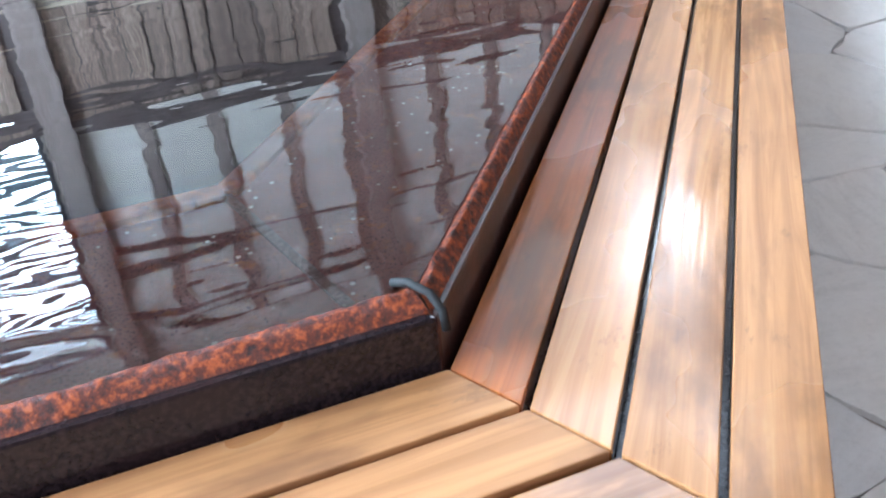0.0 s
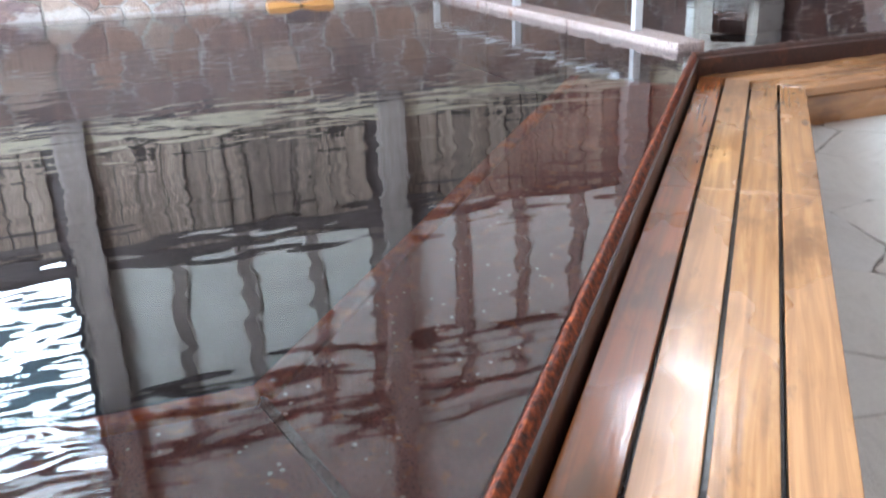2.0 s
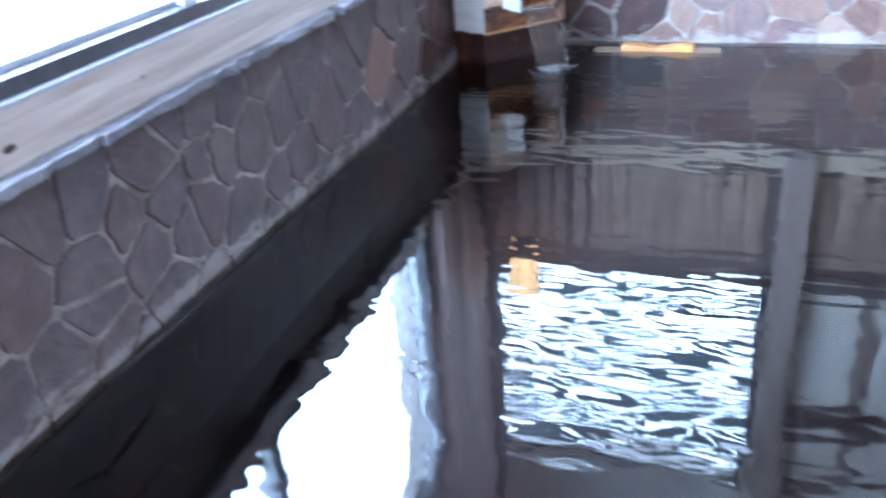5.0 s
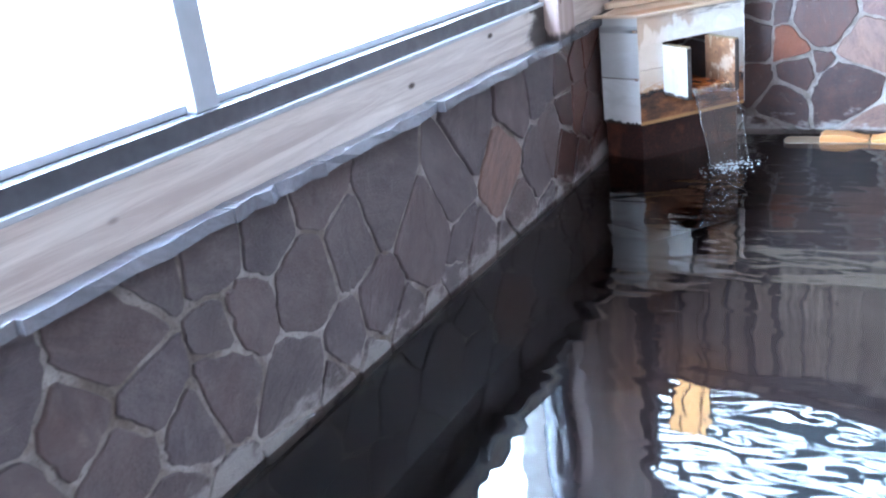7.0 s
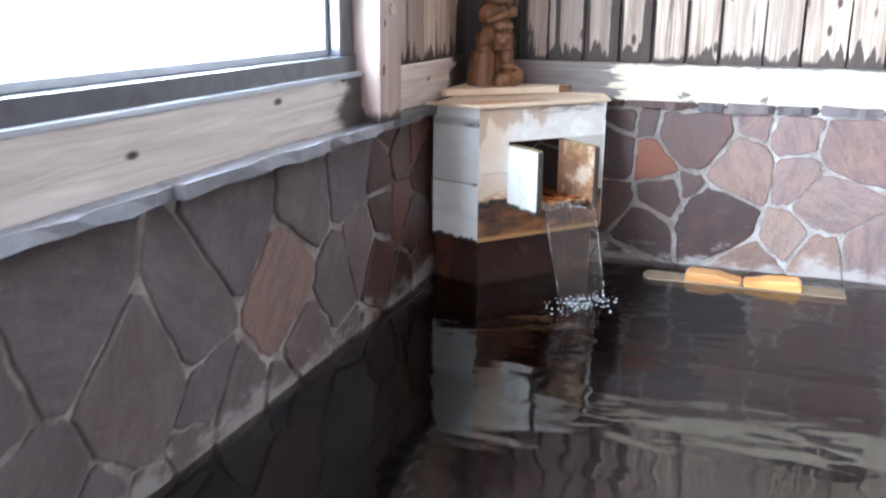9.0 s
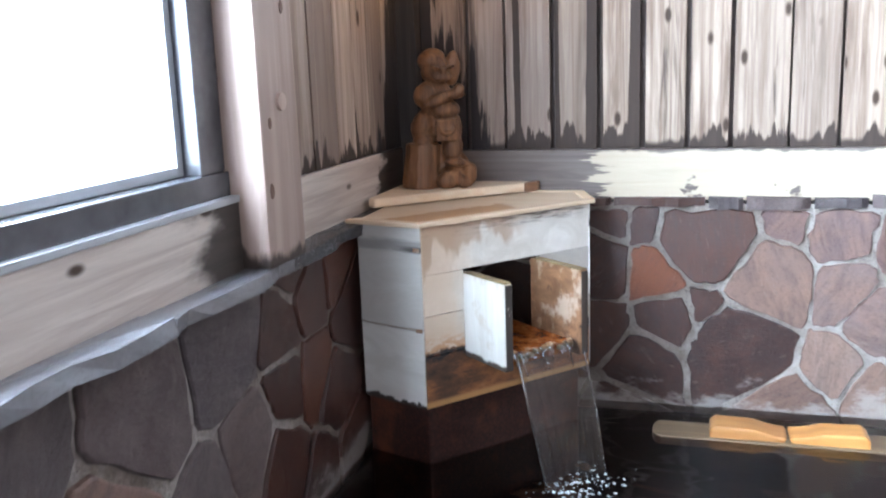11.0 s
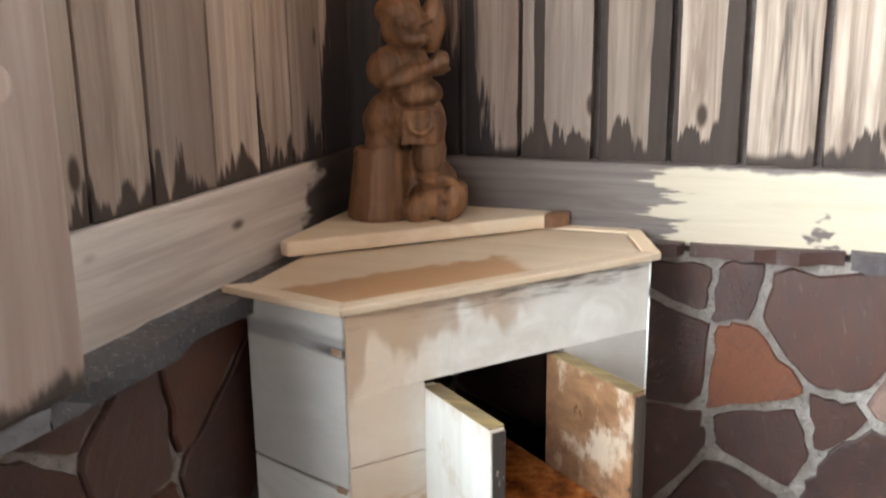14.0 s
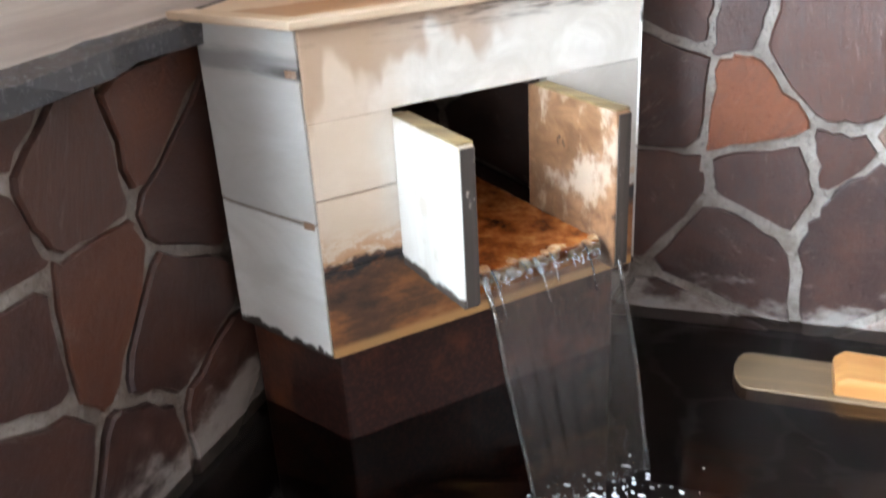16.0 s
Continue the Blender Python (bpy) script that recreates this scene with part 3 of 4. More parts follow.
def cells(w, h, size, rng, stretch=1.25, chosen=()):
    """Irregular stones that fill a w by h field: each takes the places nearest to its middle, a large one more than a small one."""
    nx, ny = max(1, round(w / (size * stretch))), max(1, round(h / size))
    mids = np.array([((i + 0.5 + 0.5 * (j % 2) - 0.25) * w / nx, (j + 0.5) * h / ny) for j in range(ny) for i in range(nx)])
    mids += rng.uniform(-0.42, 0.42, mids.shape) * (w / nx, h / ny)
    radii = rng.uniform(0.1, 0.5, len(mids)) * size
    if chosen:
        big = np.array(chosen)
        free = [min(math.dist(m, b[:2]) - b[2] for b in big) > 0.5 * size for m in mids]
        mids, radii = np.vstack((big[:, :2], mids[free])), np.concatenate((big[:, 2], radii[free]))
    field = [np.array(p, float) for p in ((0, 0), (w, 0), (w, h), (0, h))]
    polys = []
    for i, m in enumerate(mids):
        poly = field
        for j in np.argsort(((mids - m) ** 2).sum(1))[1:26]:
            d = mids[j] - m
            share = 0.5 + (radii[i] ** 2 - radii[j] ** 2) / (2 * (d @ d) + 1e-9)
            poly = clip(poly, m + d * share, d)
            if not poly:
                break
        polys.append(poly)
    return [p for p in polys if len(p) > 2]


def shrunk(poly, gap, cut_by=0.13):
    """The outline drawn in by gap on every side, with its corners rounded."""
    out = poly
    for i, a in enumerate(poly):
        b = poly[(i + 1) % len(poly)]
        d = b - a
        n = np.array((d[1], -d[0])) / (np.linalg.norm(d) + 1e-9)
        out = clip(out, a - n * gap, n)
        if len(out) < 3:
            return []
    cut = []
    for i, a in enumerate(out):
        b = out[(i + 1) % len(out)]
        cut += [a * (1 - cut_by) + b * cut_by, a * cut_by + b * (1 - cut_by)]
    return cut


def damp_shaded_stone(u, material):
    """Stones of both walls near the spout: damp, with corner shade in their colour."""
    return STONE_DAMP_SHADED if (material is STONE and u < 1.25) or (material is STONE_WEST and u < 1.3) else material


def stones(parent, place, w, h, size, gap, rise, rng, material, special=(), name="stone", stretch=1.25, keep=None, chosen=()):
    """Lays every stone of a field as a piece of its own. place(u, v, out) gives its spot in the world."""
    polys = cells(w, h, size, rng, stretch, chosen)
    odd = {min(range(len(polys)), key=lambda i: math.dist(np.mean(polys[i], axis=0), spot)): other for spot, other in special}
    for index, poly in enumerate(polys):
        mid = np.mean(poly, axis=0)
        if keep and not keep(*mid):
            continue
        ring = shrunk(poly, gap * rng.uniform(0.4, 1.7), 0.04 if name == "flagstone" else 0.1)
        if len(ring) < 4:
            ring = shrunk(poly, gap * 0.25, 0.1) or list(poly)
        rough = []
        for q0, q1 in zip(ring, ring[1:] + ring[:1]):
            rough.append(q0 + rng.normal(0, 0.003, 2))
            if np.linalg.norm(q1 - q0) > 0.06:
                rough += [q0 + (q1 - q0) * f + rng.normal(0, 0.004, 2) for f in (0.25, 0.5, 0.75)]
        ring = rough
        up = rise * rng.uniform(0.55, 1.3)
        tilt = rng.normal(0, 0.01, 2)
        bm = bmesh.new()
        rows = []
        for s, o in ((1.0, -0.012), (0.995, up * 0.6), (0.985 if name == "flagstone" else 0.965, up)):
            rows.append([bm.verts.new(place(*(mid + (q - mid) * s), o + (tilt @ (q - mid) if o > 0 else 0))) for q in ring])
        n = len(ring)
        for r0, r1 in zip(rows, rows[1:]):
            for i in range(n):
                bm.faces.new((r0[i], r0[(i + 1) % n], r1[(i + 1) % n], r1[i]))
        bm.faces.new(rows[-1])
        bmesh.ops.recalc_face_normals(bm, faces=bm.faces)
        m = odd.get(index) or damp_shaded_stone(mid[0], material)
        part(name, bm, m, parent, smooth=False)


def pane(corners, parent):
    """A sheet of glass; its corners run counter-clockwise as seen from the room."""
    bm = bmesh.new()
    bm.faces.new([bm.verts.new(c) for c in corners])
    return part("pane", bm, GLASS, parent)


# ---- plan ----
EAST, SOUTH, TOP, FLOOR = 8.6, -10.2, 5.4, -0.27
WATER_Z, DECK_Z, POOL_Z, BENCH_Z = 0.0, -0.1, -0.5, -0.15
LEDGE = 0.785
A, B, C, D = (0.0, -6.29), (3.286, -6.29), (5.56, -3.37), (EAST, -3.24)
U = Vector((C[0] - B[0], C[1] - B[1])).normalized()
N = Vector((U.y, -U.x))


def off(line, d):
    """The three-sided pool edge, moved outwards by d, as corner points."""
    (ax, ay), (bx, by), (cx, cy), (dx, dy) = line

    def meet(p, u, q, w):
        s = ((q[0] - p[0]) * w[1] - (q[1] - p[1]) * w[0]) / (u[0] * w[1] - u[1] * w[0])
        return p[0] + u[0] * s, p[1] + u[1] * s

    e = Vector((dx - cx, dy - cy)).normalized()
    m = (e.y, -e.x)
    p1, p2, p3 = (ax, ay - d), (bx + N.x * d, by + N.y * d), (cx + m[0] * d, cy + m[1] * d)
    return [p1, meet(p1, (1, 0), p2, U), meet(p2, U, p3, e), (dx + m[0] * d, dy + m[1] * d)]


EDGE = [A, B, C, D]

# ---- ground, floor, ceiling, far walls ----
ground = tagged(link("ground", box(-400, 400, -400, 400, -0.9, -0.75), MORTAR), "pale snowy ground outside the bath house", "ground", kind="structure")
k = Nodes("old snow")
SNOW = k.finish(k.mix(k.noise(k.position(), 0.6, 6), (0.7, 0.72, 0.76), (0.85, 0.86, 0.88)), 0.8)
ground.data.materials[0] = SNOW

floor = tagged(link("floor", prism([(-0.2, SOUTH - 0.2), (EAST + 0.2, SOUTH - 0.2), (EAST + 0.2, D[1] - 0.1), (C[0] + 0.06, C[1] - 0.1), (B[0] + 0.06, B[1] - 0.1), (-0.2, A[1] - 0.1)], FLOOR - 0.3, FLOOR - 0.012), MORTAR), "pale grey irregular flagstone floor with thin joints", "floor", kind="structure")
pool = tagged(link("pool_basin", box(0, EAST, -6.2, 0, POOL_Z - 0.05, POOL_Z), POOL_FLOOR), "dark bottom of the hot spring pool", "pool", kind="structure")

part("pool_liner", box(0.0, 0.03, -6.2, -0.03, POOL_Z, -0.03), POOL_FLOOR, pool, "dark wet side under water")
part("pool_liner", box(EAST - 0.03, EAST + 0.1, -3.6, -0.03, POOL_Z, -0.03), POOL_FLOOR, pool, "dark wet side under water")
part("pool_liner", box(0.0, EAST, -0.03, 0.0, POOL_Z, -0.03), POOL_FLOOR, pool, "dark wet side under water")
# ceiling with the skylight opening
bm = bmesh.new()
for x0, x1, y0, y1 in ((-0.2, 5.4, SOUTH, 0.25), (5.4, 8.0, SOUTH, -2.6), (8.0, EAST + 0.2, SOUTH, 0.25), (5.4, 8.0, -0.4, 0.25)):
    box(x0, x1, y0, y1, TOP, TOP + 0.12, bm=bm)
for i in range(5):
    box(0.4 + i, 0.52 + i, SOUTH, 0.0, TOP - 0.16, TOP - 0.004, 0.004, bm=bm)
tagged(link("ceiling", bm, CEILING), "brown timber ceiling with joists and a skylight", "ceiling", kind="structure")

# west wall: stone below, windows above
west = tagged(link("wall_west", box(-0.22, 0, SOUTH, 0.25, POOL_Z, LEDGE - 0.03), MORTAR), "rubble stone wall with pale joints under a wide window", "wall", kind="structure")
bm = bmesh.new()
for y0, y1, z0, z1 in ((-1.12, 0.05, LEDGE, TOP), (SOUTH, -7.72, LEDGE, TOP), (-7.72, -1.12, 3.15, TOP)):
    box(-0.2, -0.05, y0, y1, z0, z1, bm=bm)
part("wall_core", bm, BEAM_DARK, west)
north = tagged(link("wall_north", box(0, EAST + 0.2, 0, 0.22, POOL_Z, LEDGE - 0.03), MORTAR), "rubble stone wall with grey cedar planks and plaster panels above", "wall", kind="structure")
bm = bmesh.new()
for x0, x1, z0, z1 in ((-0.2, 2.3, LEDGE, 1.95), (2.26, EAST + 0.2, LEDGE, 3.85), (-0.2, 7.4, 4.0, TOP), (2.26, 7.4, 3.85, 4.0), (8.5, EAST + 0.2, 3.85, TOP), (7.4, 8.5, 5.15, TOP), (-0.2, 0.03, 1.95, 4.0)):
    box(x0, x1, 0.1, 0.24, z0, z1, bm=bm)
part("wall_core", bm, PLASTER, north)
east = tagged(link("wall_east", box(EAST, EAST + 0.22, SOUTH, 0.25, FLOOR, LEDGE - 0.03), MORTAR), "rubble stone wall with grey cedar planks above", "wall", kind="structure")
bm = bmesh.new()
for y0, y1, z0, z1 in ((SOUTH, 0.1, LEDGE - 0.03, TOP),):
    box(EAST + 0.05, EAST + 0.2, y0, y1, z0, z1, bm=bm)
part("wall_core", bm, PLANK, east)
# unseen south wall, its opening added to let the fill light in
bm = bmesh.new()
for x0, x1, z0, z1 in ((-0.2, EAST + 0.2, FLOOR, 1.6), (-0.2, 0.4, 1.6, 3.2), (3.4, EAST + 0.2, 1.6, 3.2), (-0.2, EAST + 0.2, 3.2, TOP)):
    box(x0, x1, SOUTH - 0.2, SOUTH, z0, z1, bm=bm)
tagged(link("wall_south", bm, PLANK), "unseen grey cedar plank wall with an opening added for fill light", "wall", kind="structure")

# posts, beams and planks of the north wall
for x in (2.3, 4.81, 7.12):
    part("post", box(x, x + 0.22, -0.06, 0.14, LEDGE, TOP, 0.008), POST_FAR, north)
part("beam", box(0.05, EAST, 0.012, 0.11, LEDGE - 0.02, 0.945, 0.006), BEAM_X, north, "weathered beam bleached nearly white in patches")
part("beam", box(0.0, EAST, 0.0, 0.12, 1.74, 1.94, 0.006), BEAM_DARK, north, "dark brown middle beam")
part("beam", box(2.5, EAST, 0.0, 0.12, 3.14, 3.3, 0.006), BEAM_DARK, north, "dark brown upper beam")
part("beam", box(2.5, EAST, 0.02, 0.12, 3.76, 3.84, 0.006), BEAM_DARK, north, "dark brown upper beam")
part("backing", box(0.05, EAST, 0.086, 0.099, 0.94, 1.745), BEAM_DARK, north, "dark boards behind the planks")
rng = np.random.default_rng(4)
x = 0.05
first = True
while x < EAST - 0.05:
    w = rng.uniform(0.135, 0.19)
    if not any(p - w < x < p + 0.2 for p in (2.3, 4.81, 7.12)) or x + w < 2.3:
        d = rng.uniform(0, 0.008)
        g = rng.uniform(0.003, 0.016)
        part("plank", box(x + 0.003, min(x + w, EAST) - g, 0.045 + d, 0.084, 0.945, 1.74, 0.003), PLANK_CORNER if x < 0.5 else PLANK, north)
    x += w
for bay in (2.52, 5.03, 7.34):
    for i in range(4):
        x = bay + i * 0.575
        if x + 0.3 < EAST:
            part("panel", box(x + 0.03, x + 0.45, 0.07, 0.098, 1.955, 3.13, 0.01), PLASTER, north)
            part("panel", box(x + 0.03, x + 0.45, 0.07, 0.098, 3.31, 3.75, 0.01), PLASTER, north)
            part("stud", box(x + 0.455, x + 0.57, 0.05, 0.12, 1.945, 3.135, 0.006), POST_FAR, north)
            part("stud", box(x + 0.455, x + 0.57, 0.05, 0.12, 3.305, 3.755, 0.006), POST_FAR, north)
win = tagged(group_at("window_2"), "high square window with a thin dark frame", "window", kind="structure")
for x0, x1, z0, z1 in ((0.03, 2.26, 1.945, 1.985), (0.03, 2.26, 3.97, 4.0), (0.03, 0.07, 1.985, 3.97), (2.22, 2.26, 1.985, 3.97)):
    part("window_frame", box(x0, x1, 0.06, 0.13, z0, z1, 0.004), FRAME, win)
pane([(0.07, 0.1, 1.985), (2.22, 0.1, 1.985), (2.22, 0.1, 3.97), (0.07, 0.1, 3.97)], win)

# added trim, black: closes the corner where daylight leaked between the planks
part("corner_trim", box(-0.13, 0.05, -0.01, 0.12, LEDGE - 0.03, TOP, 0.004), SOOT, north, "added black damp trim closing the corner")
# bright winter haze outside the windows
k = Nodes("bright winter haze")
k.put(k.bsdf.inputs["Emission Color"], k.mix(k.noise(k.position((1, 1, 1)), 0.5, 4), (0.8, 0.9, 1.0), (1.0, 1.0, 1.0)))
k.put(k.bsdf.inputs["Emission Strength"], 5.5)
HAZE = k.finish((0.5, 0.5, 0.5), 1.0)
for n, dims in enumerate(((-6.1, -6, -18, 6, -0.75, 9), (-6, 14, 6, 6.1, -0.75, 11))):
    tagged(link("backdrop", box(*dims), HAZE), "bright white winter sky outside", "backdrop", kind="structure")

k = Nodes("blue grey painted slat")
SLAT = k.finish(k.mix(k.noise(k.position((2, 20, 20)), 1.0, 4), (0.09, 0.14, 0.17), (0.16, 0.22, 0.25)), 0.6)
screen = tagged(group_at("slat_screen"), "weathered blue grey slat screen outside the high window", "screen")
rng = np.random.default_rng(3)
for i in range(12):
    z = 2.0 + i * 0.168 + rng.uniform(-0.02, 0.02)
    part("slat", box(-0.2, 2.6, 0.27, 0.3, z, z + rng.uniform(0.07, 0.1), 0.004), SLAT, screen)
for x in (-0.25, 2.6):
    part("upright", box(x, x + 0.06, 0.25, 0.32, -0.75, 4.3, 0.006), SLAT, screen)

# timber of the west wall
part("window_sill", box(-0.12, 0.0, -9, -1.31, LEDGE - 0.02, 0.965, 0.006), BEAM_Y, west, "pale grey timber sill beam")
part("corner_beam", box(-0.12, -0.015, -1.098, -0.011, LEDGE - 0.02, 0.965, 0.006), BEAM_Y, west, "pale timber rail")
post = tagged(link("corner_post", prism([(-0.12, -1.308), (0.073, -1.308), (0.073, -1.1), (-0.12, -1.1)], 0.783, TOP, 0.01), POST), "square pale cedar post standing on the stone coping", "post", kind="structure")
bm = bmesh.new()
bmesh.ops.create_cone(bm, cap_ends=True, segments=20, radius1=0.024, radius2=0.022, depth=0.012, matrix=pose(0.075, -1.2, 1.19, 0, 90, 0))
part("plug", bm, POST, post, "round wooden plug")
for y, z, r in ((-1.262, 1.14, 0.01), (-1.275, 0.975, 0.014), (-1.16, 1.42, 0.012), (-1.25, 1.6, 0.013)):
    bm = bmesh.new()
    bmesh.ops.create_cone(bm, cap_ends=True, segments=14, radius1=r, radius2=r * 0.85, depth=0.003, matrix=pose(0.0735, y, z, 0, 90, 0) @ Matrix.Diagonal((1.5, 0.8, 1, 1)))
    part("knot", bm, KNOT, post, "small dark knot")
y = -1.097
rng = np.random.default_rng(8)
while y < 0.03:
    w = rng.uniform(0.13, 0.19)
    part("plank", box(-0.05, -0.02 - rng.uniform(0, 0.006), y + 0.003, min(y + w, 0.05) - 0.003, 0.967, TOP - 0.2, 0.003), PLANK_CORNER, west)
    y += w
win = tagged(group_at("window_1"), "wide window with dark frame and bright daylight behind", "window", kind="structure")
part("window_frame", box(-0.16, -0.02, -7.72, -1.311, 0.967, 1.03, 0.004), FRAME, win, "dark lower frame")
part("window_frame", box(-0.16, -0.02, -7.72, -1.311, 3.1, 3.15, 0.004), FRAME, win)
part("window_frame", box(-0.16, -0.03, -1.42, -1.311, 1.03, 3.1, 0.004), FRAME, win)
part("sash", box(-0.125, -0.075, -1.447, -1.421, 1.031, 3.1, 0.003), ALU, win, "pale aluminium sash")
part("sash", box(-0.125, -0.075, -7.7, -1.448, 1.031, 1.055, 0.003), ALU, win, "pale aluminium sash")
part("window_ledge", box(-0.06, 0.004, -7.72, -1.311, 0.955, 0.972, 0.003), ALU, win, "pale wet ledge strip")
for y in (-3.655, -5.85):
    part("mullion", box(-0.13, -0.04, y, y + 0.095, 1.03, 3.1, 0.004), ALU, win)
for y0, y1 in ((-3.56, -1.44), (-5.755, -3.655), (-7.72, -5.85)):
    pane([(-0.1, y0, 1.03), (-0.1, y1, 1.03), (-0.1, y1, 3.1), (-0.1, y0, 3.1)], win)

# ---- pool edge: granite wall, crusted rim, bench, deck ----
outer, inner, rim = off(EDGE, 0.0), off(EDGE, -0.075), off(EDGE, -0.075)
edge = tagged(group_at("pool_edge"), "dark wet granite pool edge with an orange mineral crust", "pool edge", kind="structure")


def strip(o, i, n, z0, z1, bevel=0.0):
    return prism([o[n], o[n + 1], i[n + 1], i[n]], z0, z1, bevel)


lips, rims = (-0.012, -0.008, -0.02), (-0.066, -0.05, -0.07)
for n in range(3):
    part("edge_wall", strip(outer, inner if n != 1 else off(EDGE, -0.052), n, FLOOR, -0.02, 0.006), DARK_GRANITE if n == 0 else RIM, edge, "black wet granite side" if n == 0 else "dark maroon granite side")
    bm = bmesh.new()
    p0, p1, q0, q1 = (Vector(v) for v in (off(EDGE, lips[n])[n], off(EDGE, lips[n])[n + 1], off(EDGE, rims[n])[n], off(EDGE, rims[n])[n + 1]))
    count = int((p1 - p0).length / 0.02)
    grid = []
    for a in range(count + 1):
        row = []
        for b in range(6):
            q = (p0.lerp(p1, a / count)).lerp(q0.lerp(q1, a / count), b / 5)
            bulge = math.sin(math.pi * b / 5)
            wob = noise.noise(Vector((q.x * 60, q.y * 60, 0)))
            row.append(bm.verts.new((q.x, q.y, -0.022 + bulge * (0.027 + 0.01 * wob))))
        grid.append(row)
    for r0, r1 in zip(grid, grid[1:]):
        for b in range(5):
            bm.faces.new((r0[b], r1[b], r1[b + 1], r0[b + 1]))
    part("crust", bm, CRUST if n < 2 else RIM, edge, "rough orange mineral crust" if n < 2 else "dark maroon rim", smooth=True)
bench_in = [(0.0, -5.51), (3.115, -5.51), (5.02, -3.06), (5.4, -2.6)]
for n, (o0, o1, i1, i0) in enumerate(((A, B, bench_in[1], bench_in[0]), (B, C, (5.12, -2.93), bench_in[1]))):
    part("bench", prism([o0, o1, i1, i0], POOL_Z, BENCH_Z), GRANITE_RED, edge, "red granite bench under water")
for a, b in ((bench_in[0], bench_in[1]), (bench_in[1], (5.12, -2.93))):
    part("bench_nosing", beam((*a, BENCH_Z - 0.012), (*b, BENCH_Z - 0.008), 0.06, 0.05, 0.012), NOSING, edge, "orange crust on the bench nosing")
part("bench_joint", beam((B[0] - 0.02, B[1] + 0.1, BENCH_Z), (bench_in[1][0], bench_in[1][1], BENCH_Z), 0.022, 0.008, 0.002), CURB, edge, "pale mitre joint")
pipe = tube([(3.25, -6.222, 0.006), (3.265, -6.245, 0.014), (3.283, -6.275, 0.01), (3.292, -6.297, -0.008), (3.293, -6.303, -0.035)], 0.0062, "hose_end", RUBBER)
tagged(pipe, "short black rubber hose lying over the pool corner", "hose")

deck = tagged(group_at("deck"), "wet cedar deck of four boards round the pool", "deck", kind="structure")
PITCH, GAP = 0.121, 0.012
for n in range(3):
    for b in range(4):
        o, i = off(EDGE, 0.012 + (b + 1) * PITCH - GAP), off(EDGE, 0.012 + b * PITCH)
        p0, p1, q0, q1 = Vector(i[n]), Vector(i[n + 1]), Vector(o[n]), Vector(o[n + 1])
        ends = {0: (0, 0.42, 1), 1: (0, 0.5 + 0.02 * (b == 0), 1), 2: (0, 1)}[n]
        length = (p1 - p0).length
        if n == 1:
            at = ((Vector(EDGE[1]).lerp(Vector(EDGE[2]), 0.52) - p0).dot(U)) / length
            at_outer = ((Vector(EDGE[1]).lerp(Vector(EDGE[2]), 0.52) - q0).dot(U)) / (q1 - q0).length
        for s, e in zip(ends, ends[1:]):
            g0 = g1 = 0.002 / length
            si, so, ei, eo = s, s, e, e
            if n == 1:
                si, so = (at, at_outer) if s else (s, s)
                ei, eo = (at, at_outer) if e < 1 else (e, e)
            quad = [p0.lerp(p1, si + g0), p0.lerp(p1, ei - g1), q0.lerp(q1, eo - g1), q0.lerp(q1, so + g0)]
            m = (DECK_WET if b == 0 else DECK_D) if n == 1 else DECK_X
            part("board", prism([tuple(v) for v in quad], DECK_Z - 0.04, DECK_Z + rng.uniform(-0.002, 0.001), 0.0025), m, deck, "dark soaked board" if m == DECK_WET else "")
part("fascia", strip(off(EDGE, 0.5), off(EDGE, 0.478), 2, FLOOR - 0.005, DECK_Z - 0.042, 0.003), DECK_X, deck, "wet cedar board on the deck edge")
o, i = off(EDGE, 0.47), off(EDGE, 0.06)
for n in range(3):
    # black solid under the boards: the shade of the gap made as a shape
    part("deck_gap_fill", strip(o, i, n, FLOOR - 0.01, DECK_Z - 0.045), DARK_GRANITE, deck, "black solid for the shaded gap under the boards")

bm = bmesh.new()
bm.faces.new([bm.verts.new((x, y, WATER_Z)) for x, y in [(0.0, 0.0), off(EDGE, -0.04)[0], off(EDGE, -0.04)[1], off(EDGE, -0.04)[2], (EAST, off(EDGE, -0.04)[3][1]), (EAST, 0.0)]])
bmesh.ops.recalc_face_normals(bm, faces=bm.faces)
tagged(link("water", bm, WATER), "still dark clear hot spring water with faint ripples", "water", kind="structure")

# ---- divider with handrail ----
divider = tagged(group_at("pool_divider"), "low speckled granite kerb between the two pools", "kerb", kind="structure")
p0, p1 = Vector((5.36, -0.01)), Vector((5.585, -3.26))
for s, e in ((0, 0.335), (0.338, 0.67), (0.673, 1.0)):
    a, b = p0.lerp(p1, s), p0.lerp(p1, e)
    part("kerb_stone", beam((a.x, a.y, -0.205), (b.x, b.y, -0.205), 0.17, 0.5, 0.012), CURB, divider)
rail = tagged(group_at("handrail"), "low square steel handrail on the granite kerb", "handrail")
for x, y in ((5.30, -0.156), (5.43, -1.45), (5.55, -2.79)):
    part("post", box(x - 0.024, x + 0.024, y - 0.02, y + 0.02, 0.04, 0.212, 0.004), STEEL, rail)
part("rail_bar", beam((5.297, -0.13, 0.222), (5.552, -2.815, 0.222), 0.04, 0.022, 0.005), STEEL, rail)

# ---- corner spout box ----
F0, F1 = Vector((0.273, -0.722)), Vector((0.713, -0.206))
S = (F1 - F0).normalized()
OUT = Vector((S.y, -S.x))
WIDE = (F1 - F0).length


def fp(s, n):
    v = F0 + S * s + OUT * n
    return v.x, v.y


